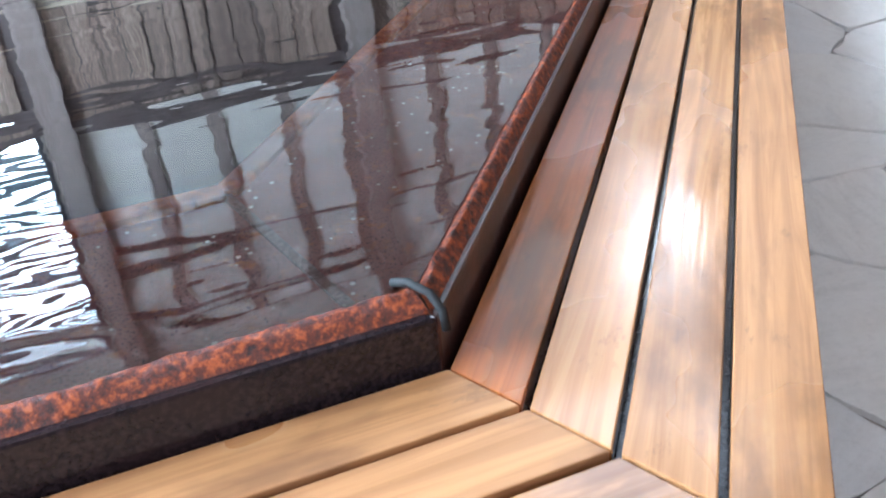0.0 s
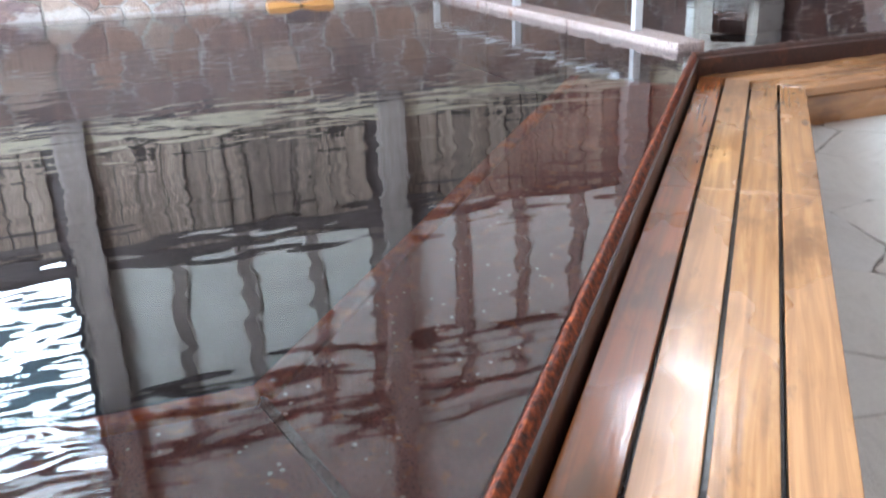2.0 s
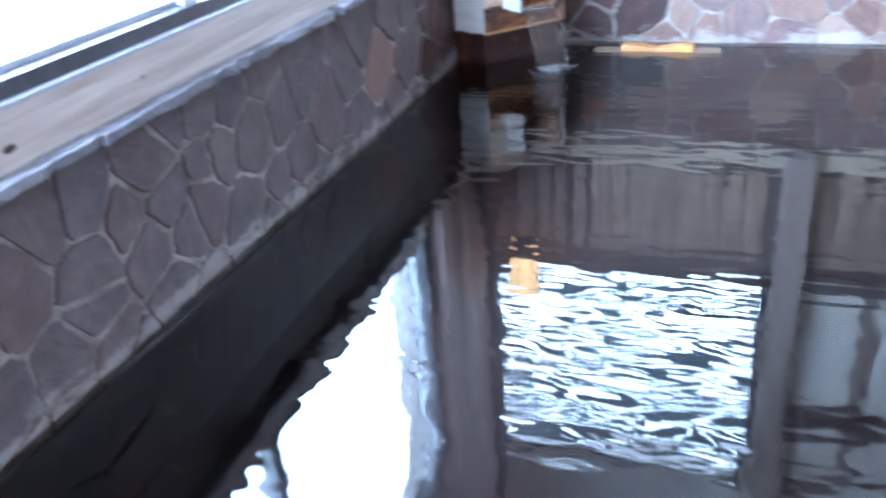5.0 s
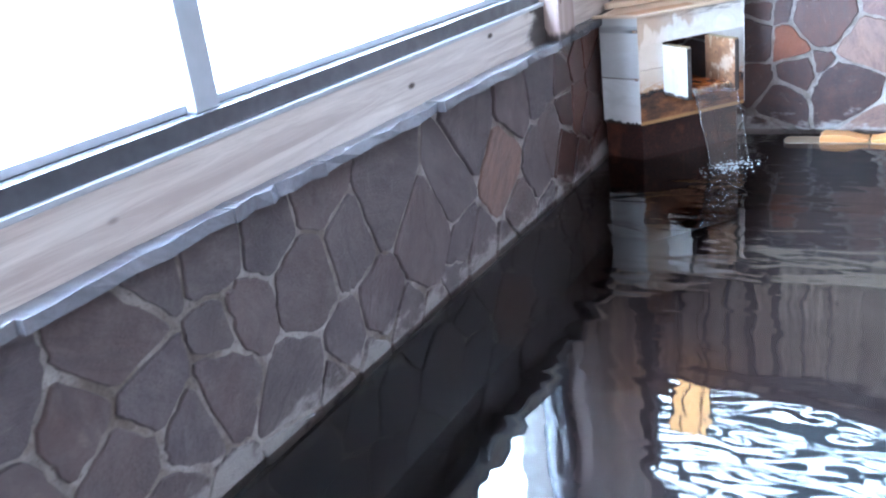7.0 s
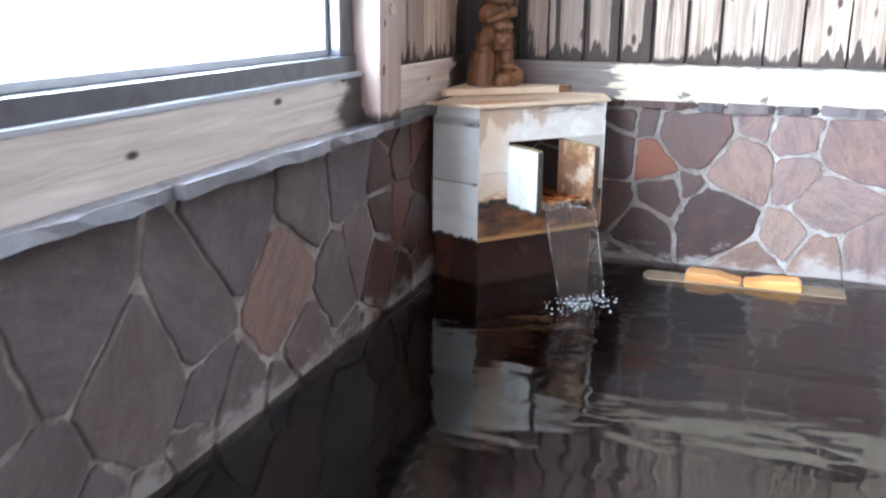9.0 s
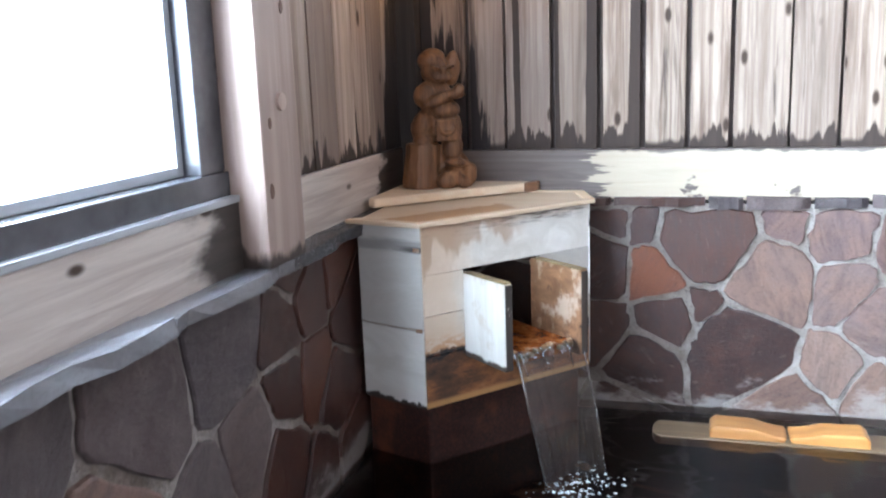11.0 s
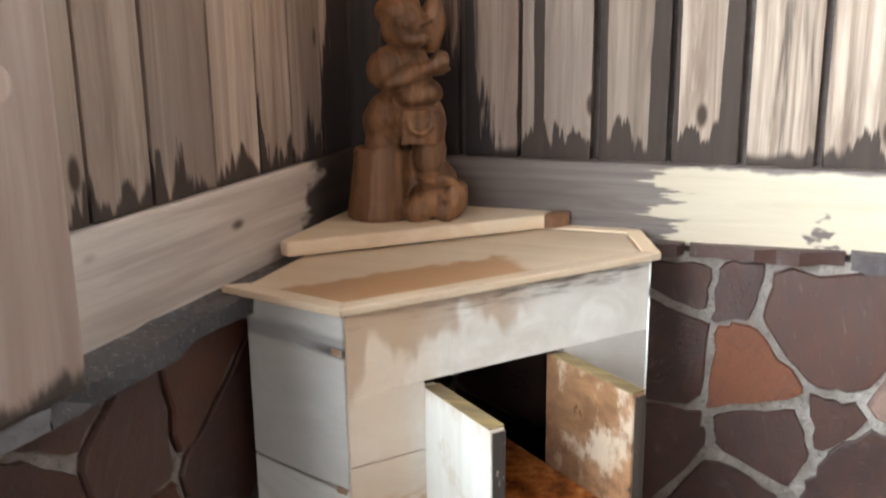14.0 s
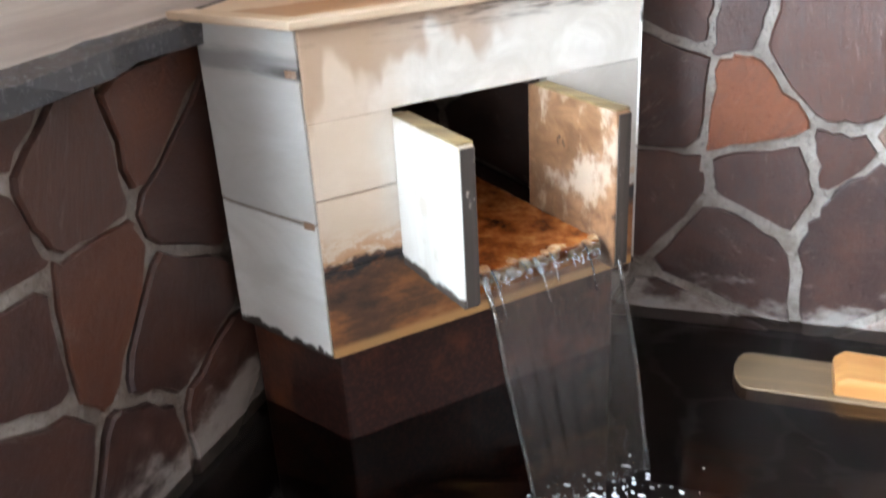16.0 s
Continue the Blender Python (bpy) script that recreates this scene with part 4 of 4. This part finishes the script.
def board(s0, s1, n0, n1, z0, z1, bevel=0.003):
    return prism([fp(s0, n0), fp(s1, n0), fp(s1, n1), fp(s0, n1)], z0, z1, bevel)


spout = tagged(group_at("spout_box"), "pale cypress corner box with an open rust-stained water spout", "spout box")
O0, O1, OT, OB = 0.15, 0.462, 0.635, 0.37
FLOOR_Z = 0.385
for s0, s1, z0, z1 in ((0, WIDE, OT, 0.785), (0, O0, 0.505, OT), (0, O0, 0.375, 0.503), (O1, WIDE, FLOOR_Z - 0.02, OT), (0, WIDE, 0.205, 0.373)):
    part("front_board", board(s0, s1, -0.025, 0, z0, z1), BOX_FRONT, spout)
for z0, z1 in ((0.205, 0.459), (0.461, 0.785)):
    part("side_board", prism([(0.032, -0.637), (F0.x - 0.004, F0.y - 0.003), (F0.x - 0.004, F0.y + 0.022), (0.032, -0.612)], z0, z1, 0.003), BOX_SIDE, spout)
    part("side_board", prism([(F1.x + 0.003, F1.y - 0.002), (0.655, -0.003), (0.63, -0.003), (F1.x - 0.022, F1.y + 0.002)], z0, z1, 0.003), BOX_SIDE, spout)
part("side_board", box(0.032, 0.056, -0.61, -0.02, 0.205, 0.785, 0.003), BOX_SIDE, spout)
part("base", prism([(0.03, -0.6), (F0.x - 0.01, F0.y + 0.04), (F1.x - 0.04, F1.y), (0.62, -0.003), (0.002, -0.003)], POOL_Z, 0.2, 0.006), RIM, spout, "dark rust-brown wet stone base")
part("box_bottom", prism([(0.03, -0.62), (F0.x, F0.y + 0.045), (F1.x - 0.045, F1.y), (0.61, -0.03), (0.03, -0.03)], 0.205, 0.25), DARK_GRANITE, spout)
lid_out = [(0.006, -0.672), (F0.x + 0.002, F0.y - 0.022), (F1.x + 0.022, F1.y - 0.006), (0.668, -0.002), (0.0, -0.002)]


def inset(outline, gap):
    """The outline with every side drawn in by gap."""
    lines = []
    for a, b in zip(outline, outline[1:] + outline[:1]):
        d = (Vector(b) - Vector(a)).normalized()
        lines.append((Vector(a) + Vector((-d.y, d.x)) * gap, d))
    out = []
    for (p, u), (q, w) in zip(lines[-1:] + lines[:-1], lines):
        t = ((q.x - p.x) * w.y - (q.y - p.y) * w.x) / (u.x * w.y - u.y * w.x)
        out.append((p.x + u.x * t, p.y + u.y * t))
    return out


lid_in = inset(lid_out, 0.036)
for n in range(4):
    part("lid_rim", prism([lid_out[n], lid_out[n + 1], lid_in[n + 1], lid_in[n]], 0.786, 0.801, 0.003), LID, spout, "honey coloured mitred lid rim")
part("lid_panel", prism(inset(lid_out, 0.0405), 0.775, 0.798, 0.003), LID_PANEL, spout, "honey coloured lid panel with a damp stain")
# added dark board: gives the groove round the lid panel its shade
part("lid_underboard", prism([(0.02, -0.6), (F0.x, F0.y + 0.04), (F1.x - 0.04, F1.y), (0.61, -0.03), (0.02, -0.03)], 0.762, 0.774), BEAM_DARK, spout, "added dark board standing for the shade in the lid groove")
part("cheek", board(O0, O0 + 0.028, -0.02, 0.21, OB - 0.02, 0.622), CHEEK, spout, "whitened spout side board")
part("cheek", board(O1 - 0.028, O1, -0.02, 0.228, OB - 0.02, 0.625), CHEEK_IN, spout, "soaked brown spout side board")
for s0, top in ((O0, 0.622), (O1 - 0.028, 0.625)):
    far = 0.21 if s0 == O0 else 0.228
    part("edge_strip", board(s0 - 0.001, s0 + 0.029, 0.0, far - 0.002, top + 0.0005, top + 0.004, 0.001), EDGE_WOOD, spout, "mossy brown board edge")
    part("edge_strip", board(s0 + 0.002, s0 + 0.027, far + 0.001, far + 0.004, OB - 0.015, top - 0.003, 0.001), MOULD, spout, "blackened board end")
for z in (0.715, 0.46):
    part("nail_stain", prism([(F0.x - 0.03, F0.y + 0.0022), (F0.x - 0.008, F0.y - 0.0025), (F0.x - 0.008, F0.y + 0.002), (F0.x - 0.03, F0.y + 0.008)], z - 0.006, z + 0.006), CHEEK_IN, spout, "dark nail stain")
part("spout_floor", board(O0 + 0.03, O1 - 0.03, -0.3, 0.195, OB - 0.01, FLOOR_Z + 0.01, 0.006), RUST, spout, "rust orange spout floor")

bm = bmesh.new()
rng = np.random.default_rng(6)
for i in range(46):
    x, y = fp(O0 + 0.035 + (O1 - O0 - 0.07) * i / 45, 0.19 + rng.uniform(-0.012, 0.004))
    bmesh.ops.create_icosphere(bm, subdivisions=2, radius=1, matrix=Matrix.LocRotScale((x, y, FLOOR_Z + rng.uniform(-0.006, 0.006)), None, Vector((0.011, 0.012, 0.009)) * rng.uniform(0.6, 1.2)))
k = Nodes("pale mineral crust")
n = k.noise(k.position(), 60, 5, 0.7)
LIP = k.finish(k.ramp(n, [(0.3, (0.2, 0.07, 0.02)), (0.5, (0.42, 0.22, 0.09)), (0.7, (0.62, 0.48, 0.3))]), 0.6, normal=k.bump(n, 0.6, 0.006))
part("spout_lip", bm, LIP, spout, "pale mineral crust on the spout lip", smooth=True)

# water over the spout
bm = bmesh.new()
rows = []
for j in range(13):
    f = j / 12
    n = 0.195 + 0.14 * math.sqrt(f) * (0.4 + 0.6 * f)
    z = FLOOR_Z + 0.014 - (FLOOR_Z + 0.014) * f ** 1.4
    row = []
    for i in range(25):
        s = O0 + 0.03 + (O1 - O0 - 0.045) * i / 24
        s = s + (0.5 * (O0 + O1) - s) * 0.1 * f
        x, y = fp(s, n + 0.006 * math.sin(i * 1.9) * f + 0.008 * abs(i - 12) / 12 * f)
        row.append(bm.verts.new((x, y, z)))
    rows.append(row)
for r0, r1 in zip(rows, rows[1:]):
    for i in range(24):
        bm.faces.new((r1[i], r1[i + 1], r0[i + 1], r0[i]))
tagged(link("falling_water", bm, FALL, smooth=True), "thin clear sheet of water falling from the spout", "water")
strands = tagged(group_at("water_strand"), "bright thick strands along the falling sheet of water", "water")
rng = np.random.default_rng(5)
for place in [0.0, 0.015, 0.985, 1.0, *rng.uniform(0.05, 0.95, 9)]:
    edge_one = place in (0.0, 1.0)
    last = 1.0 if edge_one else rng.uniform(0.08, 0.3)
    points = []
    for f in np.linspace(0, last, 12):
        n = 0.2 + 0.14 * math.sqrt(f) * (0.4 + 0.6 * f) + 0.003
        a = O0 + 0.03 + (O1 - O0 - 0.045) * place
        a += (0.5 * (O0 + O1) - a) * 0.1 * f + 0.002 * math.sin(9 * f + 40 * place)
        points.append((*fp(a, n), (FLOOR_Z + 0.016) * (1 - f ** 1.4) + 0.001))
    tube(points, 0.0034 if edge_one else rng.uniform(0.001, 0.002), "strand", STRAND, strands)
rng = np.random.default_rng(2)
bm = bmesh.new()
for _ in range(150):
    s, n = rng.normal(0.3, 0.09), 0.36 + rng.normal(0.02, 0.05)
    r = rng.uniform(0.0008, 0.0026)
    x, y = fp(s, n)
    bmesh.ops.create_icosphere(bm, subdivisions=1, radius=1, matrix=Matrix.LocRotScale((x, y, 0.001), None, (r * rng.uniform(1, 4), r * 1.2, r * 0.8)))
tagged(link("splash_foam", bm, FOAM, smooth=True), "small white bubbles where the water falls in", "foam", kind="stuff")

# shelf slab and statue
slab = link("corner_shelf", prism([(0.004, -0.005), (0.004, -0.452), (0.03, -0.468), (0.5, -0.028), (0.505, -0.005)], 0.802, 0.834, 0.008), LID)
tagged(slab, "thick triangular cypress slab lying on the box", "shelf board")


part("stained_end", prism([(0.46, -0.066), (0.503, -0.027), (0.508, -0.004), (0.47, -0.004)], 0.801, 0.8355, 0.004), CHEEK_IN, slab, "dark stained end")


def blob(bm, place, size, rx=0, ry=0, rz=0):
    bmesh.ops.create_icosphere(bm, subdivisions=3, radius=1, matrix=pose(*place, rx, ry, rz) @ Matrix.Diagonal((*size, 1)))


bm = bmesh.new()
for place, size, turn in (
    ((0.045, -0.015, 0.035), (0.05, 0.05, 0.042), (0, 0, 0)), ((0.088, -0.02, 0.04), (0.028, 0.04, 0.045), (0, 12, 0)),
    ((0.02, -0.05, 0.025), (0.03, 0.025, 0.034), (0, 15, 0)), ((0.07, -0.052, 0.022), (0.022, 0.02, 0.026), (0, -20, 0)),
    ((0.02, 0.03, 0.06), (0.08, 0.05, 0.075), (0, 0, 0)), ((0.055, -0.03, 0.085), (0.04, 0.038, 0.016), (0, 8, 10)),
    ((0.042, -0.005, 0.135), (0.034, 0.04, 0.055), (0, 4, 0)), ((-0.045, -0.015, 0.165), (0.034, 0.04, 0.03), (0, 0, 0)),
    ((-0.045, -0.005, 0.21), (0.037, 0.045, 0.055), (0, 12, 0)), ((0.042, -0.005, 0.2), (0.034, 0.045, 0.06), (0, -6, 0)),
    ((0.005, 0.01, 0.215), (0.058, 0.05, 0.06), (0, 0, 0)), ((0.024, -0.02, 0.262), (0.046, 0.045, 0.032), (0, -8, 0)),
    ((-0.004, 0.005, 0.305), (0.056, 0.05, 0.058), (0, -14, 0)), ((-0.036, -0.02, 0.315), (0.034, 0.035, 0.045), (0, 20, 0)),
    ((0.005, -0.048, 0.3), (0.05, 0.02, 0.02), (0, -24, 8)), ((0.05, -0.05, 0.318), (0.026, 0.02, 0.015), (0, -10, 0)),
    ((0.066, -0.052, 0.33), (0.016, 0.018, 0.02), (0, 0, 0)), ((0.058, -0.04, 0.306), (0.03, 0.014, 0.008), (0, -14, 0)),
    ((0.0, 0.0, 0.395), (0.046, 0.05, 0.052), (0, -10, 0)), ((-0.012, 0.008, 0.43), (0.044, 0.05, 0.036), (0, -16, 0)),
    ((0.018, -0.038, 0.372), (0.03, 0.02, 0.018), (0, 0, 0)), ((0.022, -0.052, 0.392), (0.011, 0.012, 0.012), (0, 0, 0)),
    ((-0.004, -0.046, 0.403), (0.018, 0.012, 0.007), (0, 14, 0)), ((0.04, -0.04, 0.405), (0.014, 0.012, 0.007), (0, -14, 0)),
    ((0.053, 0.02, 0.4), (0.024, 0.02, 0.06), (0, 4, 0)),
):
    blob(bm, place, size, *turn)
bmesh.ops.create_cone(bm, cap_ends=True, segments=11, radius1=0.062, radius2=0.052, depth=0.15, matrix=pose(-0.052, -0.005, 0.075, 0, 3, 0))
bmesh.ops.create_cube(bm, size=1, matrix=pose(0.026, -0.05, 0.197, 8, 0, 6) @ Matrix.Diagonal((0.07, 0.02, 0.072, 1)))
for n in range(18):
    a = math.pi + n * math.pi / 17
    blob(bm, (0.026 + 0.02 * math.cos(a), -0.064, 0.205 + 0.02 * math.sin(a)), (0.005, 0.004, 0.005))
bm.transform(Matrix.Translation((0.168, -0.155, 0.833)) @ pose(0, 0, 0, 0, 0, 20) @ Matrix.Diagonal((1.16, 1.12, 1.05, 1)))
statue = tagged(link("statue", bm, STATUE, smooth=True), "carved brown wooden figure standing on a stump", "statue")
mod = statue.modifiers.new("fuse", "REMESH")
mod.mode, mod.voxel_size, mod.use_smooth_shade = "VOXEL", 0.0042, True
carve = bpy.data.textures.new("carving", "CLOUDS")
carve.noise_scale, carve.noise_depth = 0.03, 3
mod = statue.modifiers.new("carve", "DISPLACE")
mod.texture, mod.strength, mod.mid_level, mod.texture_coords = carve, 0.008, 0.5, "GLOBAL"

# ---- floating head rests ----


def head_rest(x, y, with_board):
    ob = group_at("head_rest", (x, y, 0))
    for s in (0, 1):
        outline = [(0.0, 0.0), (0.24, 0.012), (0.248, 0.03), (0.2, 0.036), (0.14, 0.052), (0.02, 0.056), (0.0, 0.04)]
        if s:
            outline = [(0.5 - a, b) for a, b in outline]
        bm = prism(outline, -0.055, 0.055, 0.009)
        bm.transform(pose(0, 0, -0.01, 90, 0, 0))
        part("block", bm, FLOAT, ob, "orange wet cypress block")
    if with_board:
        bm = prism([(-0.16 + 0.03 * math.cos(a), 0.07 * math.sin(a)) for a in np.linspace(math.pi / 2, 3 * math.pi / 2, 8)] + [(0.68, -0.07), (0.68, 0.07)], -0.028, 0.004, 0.004)
        part("board", bm, FLOAT_BOARD, ob, "soaked dark board")
    return tagged(ob, "two orange cypress head rest blocks afloat at the wall", "head rest", "head rests along the wall")


head_rest(1.125, -0.24, True)
head_rest(3.965, -0.16, False)

# ---- second spout in the far corner ----
spout2 = tagged(group_at("spout_box"), "pale timber corner spout with warm water running out", "spout box")
G0, G1 = Vector((7.72, -0.1)), Vector((8.11, -0.49))
S2 = (G1 - G0).normalized()
N2 = Vector((S2.y, -S2.x))


def gp(s, n):
    v = G0 + S2 * s + N2 * n
    return v.x, v.y


def board2(s0, s1, n0, n1, z0, z1, bevel=0.004):
    return prism([gp(s0, n0), gp(s1, n0), gp(s1, n1), gp(s0, n1)], z0, z1, bevel)


W2 = (G1 - G0).length
for s0, s1, z0, z1 in ((0, W2, 0.58, 1.0), (0, 0.17, 0.2, 0.578), (0.46, W2, 0.2, 0.578), (0.172, 0.458, 0.2, 0.3)):
    part("front_board", board2(s0, s1, -0.03, 0, z0, z1), BOX_FRONT2, spout2)
part("side_board", prism([gp(0, -0.001), gp(0.001, -0.03), (G0.x + 0.02, 0), (G0.x - 0.02, 0)], 0.2, 1.0), BOX_SIDE, spout2)
part("side_board", prism([gp(W2, -0.001), gp(W2 - 0.001, -0.03), (8.57, -0.2), (8.57, -0.24)], 0.2, 1.0), BOX_SIDE, spout2)
part("spout_floor", board2(0.175, 0.455, -0.3, 0.1, 0.285, 0.315), RUST, spout2, "rust orange spout floor")
part("base", prism([gp(0.05, -0.06), gp(W2 - 0.05, -0.06), (8.58, -0.22), (8.58, -0.02), (7.8, -0.02)], POOL_Z, 0.198), CURB, spout2, "wet grey stone base")
part("lid", prism([gp(-0.03, 0.03), gp(W2 + 0.03, 0.03), (8.57, -0.3), (8.57, -0.02), (7.62, -0.01)], 1.002, 1.03, 0.004), LID, spout2)
bm = bmesh.new()
rows = [[bm.verts.new((*gp(0.18 + 0.27 * i / 8, 0.1 + 0.1 * f), 0.31 * (1 - f ** 1.4))) for i in range(9)] for f in (0, 0.15, 0.35, 0.6, 0.8, 1)]
for r0, r1 in zip(rows, rows[1:]):
    for i in range(8):
        bm.faces.new((r1[i], r1[i + 1], r0[i + 1], r0[i]))
tagged(link("falling_water", bm, FALL, smooth=True), "clear water falling from the far spout", "water")

k = Nodes("warm lamp paper")
k.put(k.bsdf.inputs["Emission Color"], k.mix(k.noise(k.position(), 30, 3), (1.0, 0.52, 0.17, 1), (1.0, 0.66, 0.3, 1)))
k.put(k.bsdf.inputs["Emission Strength"], 9.0)
LAMP = k.finish((0.9, 0.7, 0.4), 0.6)


def wall_lamp(x, z, r, h):
    """A lit lantern on a wall bracket, with a wooden cap, foot and ribs."""
    ob = group_at("wall_lamp", (x, -0.02, z))
    bm = bmesh.new()
    bmesh.ops.create_cone(bm, cap_ends=True, segments=24, radius1=r * 0.86, radius2=r, depth=h, matrix=pose(0, -r - 0.06, 0))
    part("shade", bm, LAMP, ob, "glowing warm lamp shade", smooth=True)
    for s, q in ((-1, 0.92), (1, 1.08)):
        bm = bmesh.new()
        bmesh.ops.create_cone(bm, cap_ends=True, segments=24, radius1=r * q, radius2=r * q, depth=0.02, matrix=pose(0, -r - 0.06, s * (h / 2 + 0.011)))
        part("cap" if s > 0 else "foot", bm, BEAM_DARK, ob)
    for n in range(6):
        a = n * math.pi / 3 + 0.3
        part("rib", beam((0.88 * r * math.cos(a), -r - 0.06 + 0.88 * r * math.sin(a), -h / 2), (1.02 * r * math.cos(a), -r - 0.06 + 1.02 * r * math.sin(a), h / 2), 0.01, 0.01, 0.001), BEAM_DARK, ob)
    part("bracket", box(-0.03, 0.03, -0.07, 0.065, h * 0.3, h * 0.3 + 0.05, 0.006), FRAME, ob)
    return tagged(ob, "lit warm lantern on a short wall bracket", "lamp", "lanterns on the north wall")


wall_lamp(8.1, 1.55, 0.08, 0.24)
wall_lamp(0.36, 1.84, 0.12, 0.36)

# ---- pieces of walls and floor ----
rng = np.random.default_rng(11)
NORTH_STONES = [
    (0.79, 0.69, 0.05), (0.88, 0.685, 0.05), (1.1, 0.64, 0.17), (1.37, 0.685, 0.06), (1.54, 0.65, 0.1), (1.8, 0.6, 0.15),
    (0.92, 0.49, 0.1), (1.32, 0.49, 0.13), (1.57, 0.47, 0.09), (0.96, 0.335, 0.1), (1.08, 0.37, 0.04), (0.88, 0.18, 0.09),
    (1.22, 0.23, 0.15), (1.72, 0.355, 0.13), (1.56, 0.18, 0.06), (1.7, 0.1, 0.09), (1.89, 0.13, 0.1), (0.72, 0.5, 0.12), (0.72, 0.3, 0.1),
]
WEST_STONES = [
    (0.8, 0.64, 0.07), (0.7, 0.5, 0.08), (0.96, 0.62, 0.1), (0.96, 0.41, 0.09), (0.8, 0.3, 0.1), (1.12, 0.42, 0.08), (1.12, 0.57, 0.07), (1.04, 0.71, 0.05),
    (1.94, 0.37, 0.11), (1.45, 0.65, 0.1), (1.79, 0.6, 0.1), (1.56, 0.22, 0.1), (2.2, 0.62, 0.13), (1.36, 0.3, 0.08), (2.66, 0.31, 0.14), (2.44, 0.43, 0.1), (2.88, 0.56, 0.12), (1.2, 0.2, 0.1),
]
LOW = 0.12
stones(north, lambda u, v, o: (u, -o, v - LOW), EAST, LEDGE + 0.08, 0.225, 0.0085, 0.012, rng, STONE, [((0.92, 0.49 + LOW), STONE_ORANGE), ((1.32, 0.49 + LOW), STONE_PINK)], stretch=1.2, chosen=[(u, z + LOW, r) for u, z, r in NORTH_STONES])
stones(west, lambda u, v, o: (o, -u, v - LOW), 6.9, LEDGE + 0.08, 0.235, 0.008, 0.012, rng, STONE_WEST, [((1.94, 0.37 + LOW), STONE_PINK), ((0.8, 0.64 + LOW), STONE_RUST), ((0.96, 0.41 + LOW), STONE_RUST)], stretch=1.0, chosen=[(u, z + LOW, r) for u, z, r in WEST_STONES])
stones(east, lambda u, v, o: (EAST - o, -u, v - 0.3), 6.0, LEDGE + 0.26, 0.25, 0.008, 0.012, rng, STONE)
# coping slates
y = -0.02
while y > -8:
    w = rng.uniform(0.35, 0.8)
    lip = rng.uniform(0.06, 0.085)
    o = [(-0.12, y)] + [(lip + rng.uniform(-0.016, 0.014), y - 0.002 - (w - 0.006) * f) for f in np.linspace(0, 1, 9)] + [(-0.12, y - w + 0.003)]
    bm = prism(o, LEDGE - 0.034 + rng.uniform(-0.006, 0.004), LEDGE + rng.uniform(-0.002, 0.004))
    for v in bm.verts:
        if v.co.x > 0:
            v.co.x += rng.uniform(-0.008, 0.008)
            v.co.z += rng.uniform(-0.006, 0.002)
    part("coping_slate", bm, SLATE_SHADED if y > -1.15 else SLATE, west)
    y -= w
x = 0.66
while x < EAST - 0.05:
    w = min(rng.uniform(0.1, 0.36), EAST - x)
    o = [(x, 0.1)] + [(x + 0.003 + (w - 0.012) * f, -0.03 + 0.028 * abs(2 * f - 1) ** 3 + rng.uniform(-0.009, 0.006)) for f in np.linspace(0, 1, 8)] + [(x + w - 0.006, 0.1)]
    bm = prism(o, LEDGE - 0.042 + rng.uniform(-0.006, 0.006), LEDGE - 0.006 + rng.uniform(-0.006, 0.012))
    for v in bm.verts:
        v.co.z += rng.uniform(-0.005, 0.004)
    part("coping_stone", bm, STONE_DAMP_SHADED if x < 1.1 else STONE_WEST, north)
    x += w


def on_floor(u, v):
    x, y = u, SOUTH + v
    near = y < A[1] - 0.3
    diagonal = (x - B[0]) * N.x + (y - B[1]) * N.y > 0.3
    return (near or x > B[0]) and (diagonal or near) and y < C[1] - 0.3


stones(floor, lambda u, v, o: (u, SOUTH + v, FLOOR - 0.006 + o), EAST, 6.8, 0.36, 0.003, 0.006, rng, FLAG, name="flagstone", stretch=1.3, keep=on_floor)
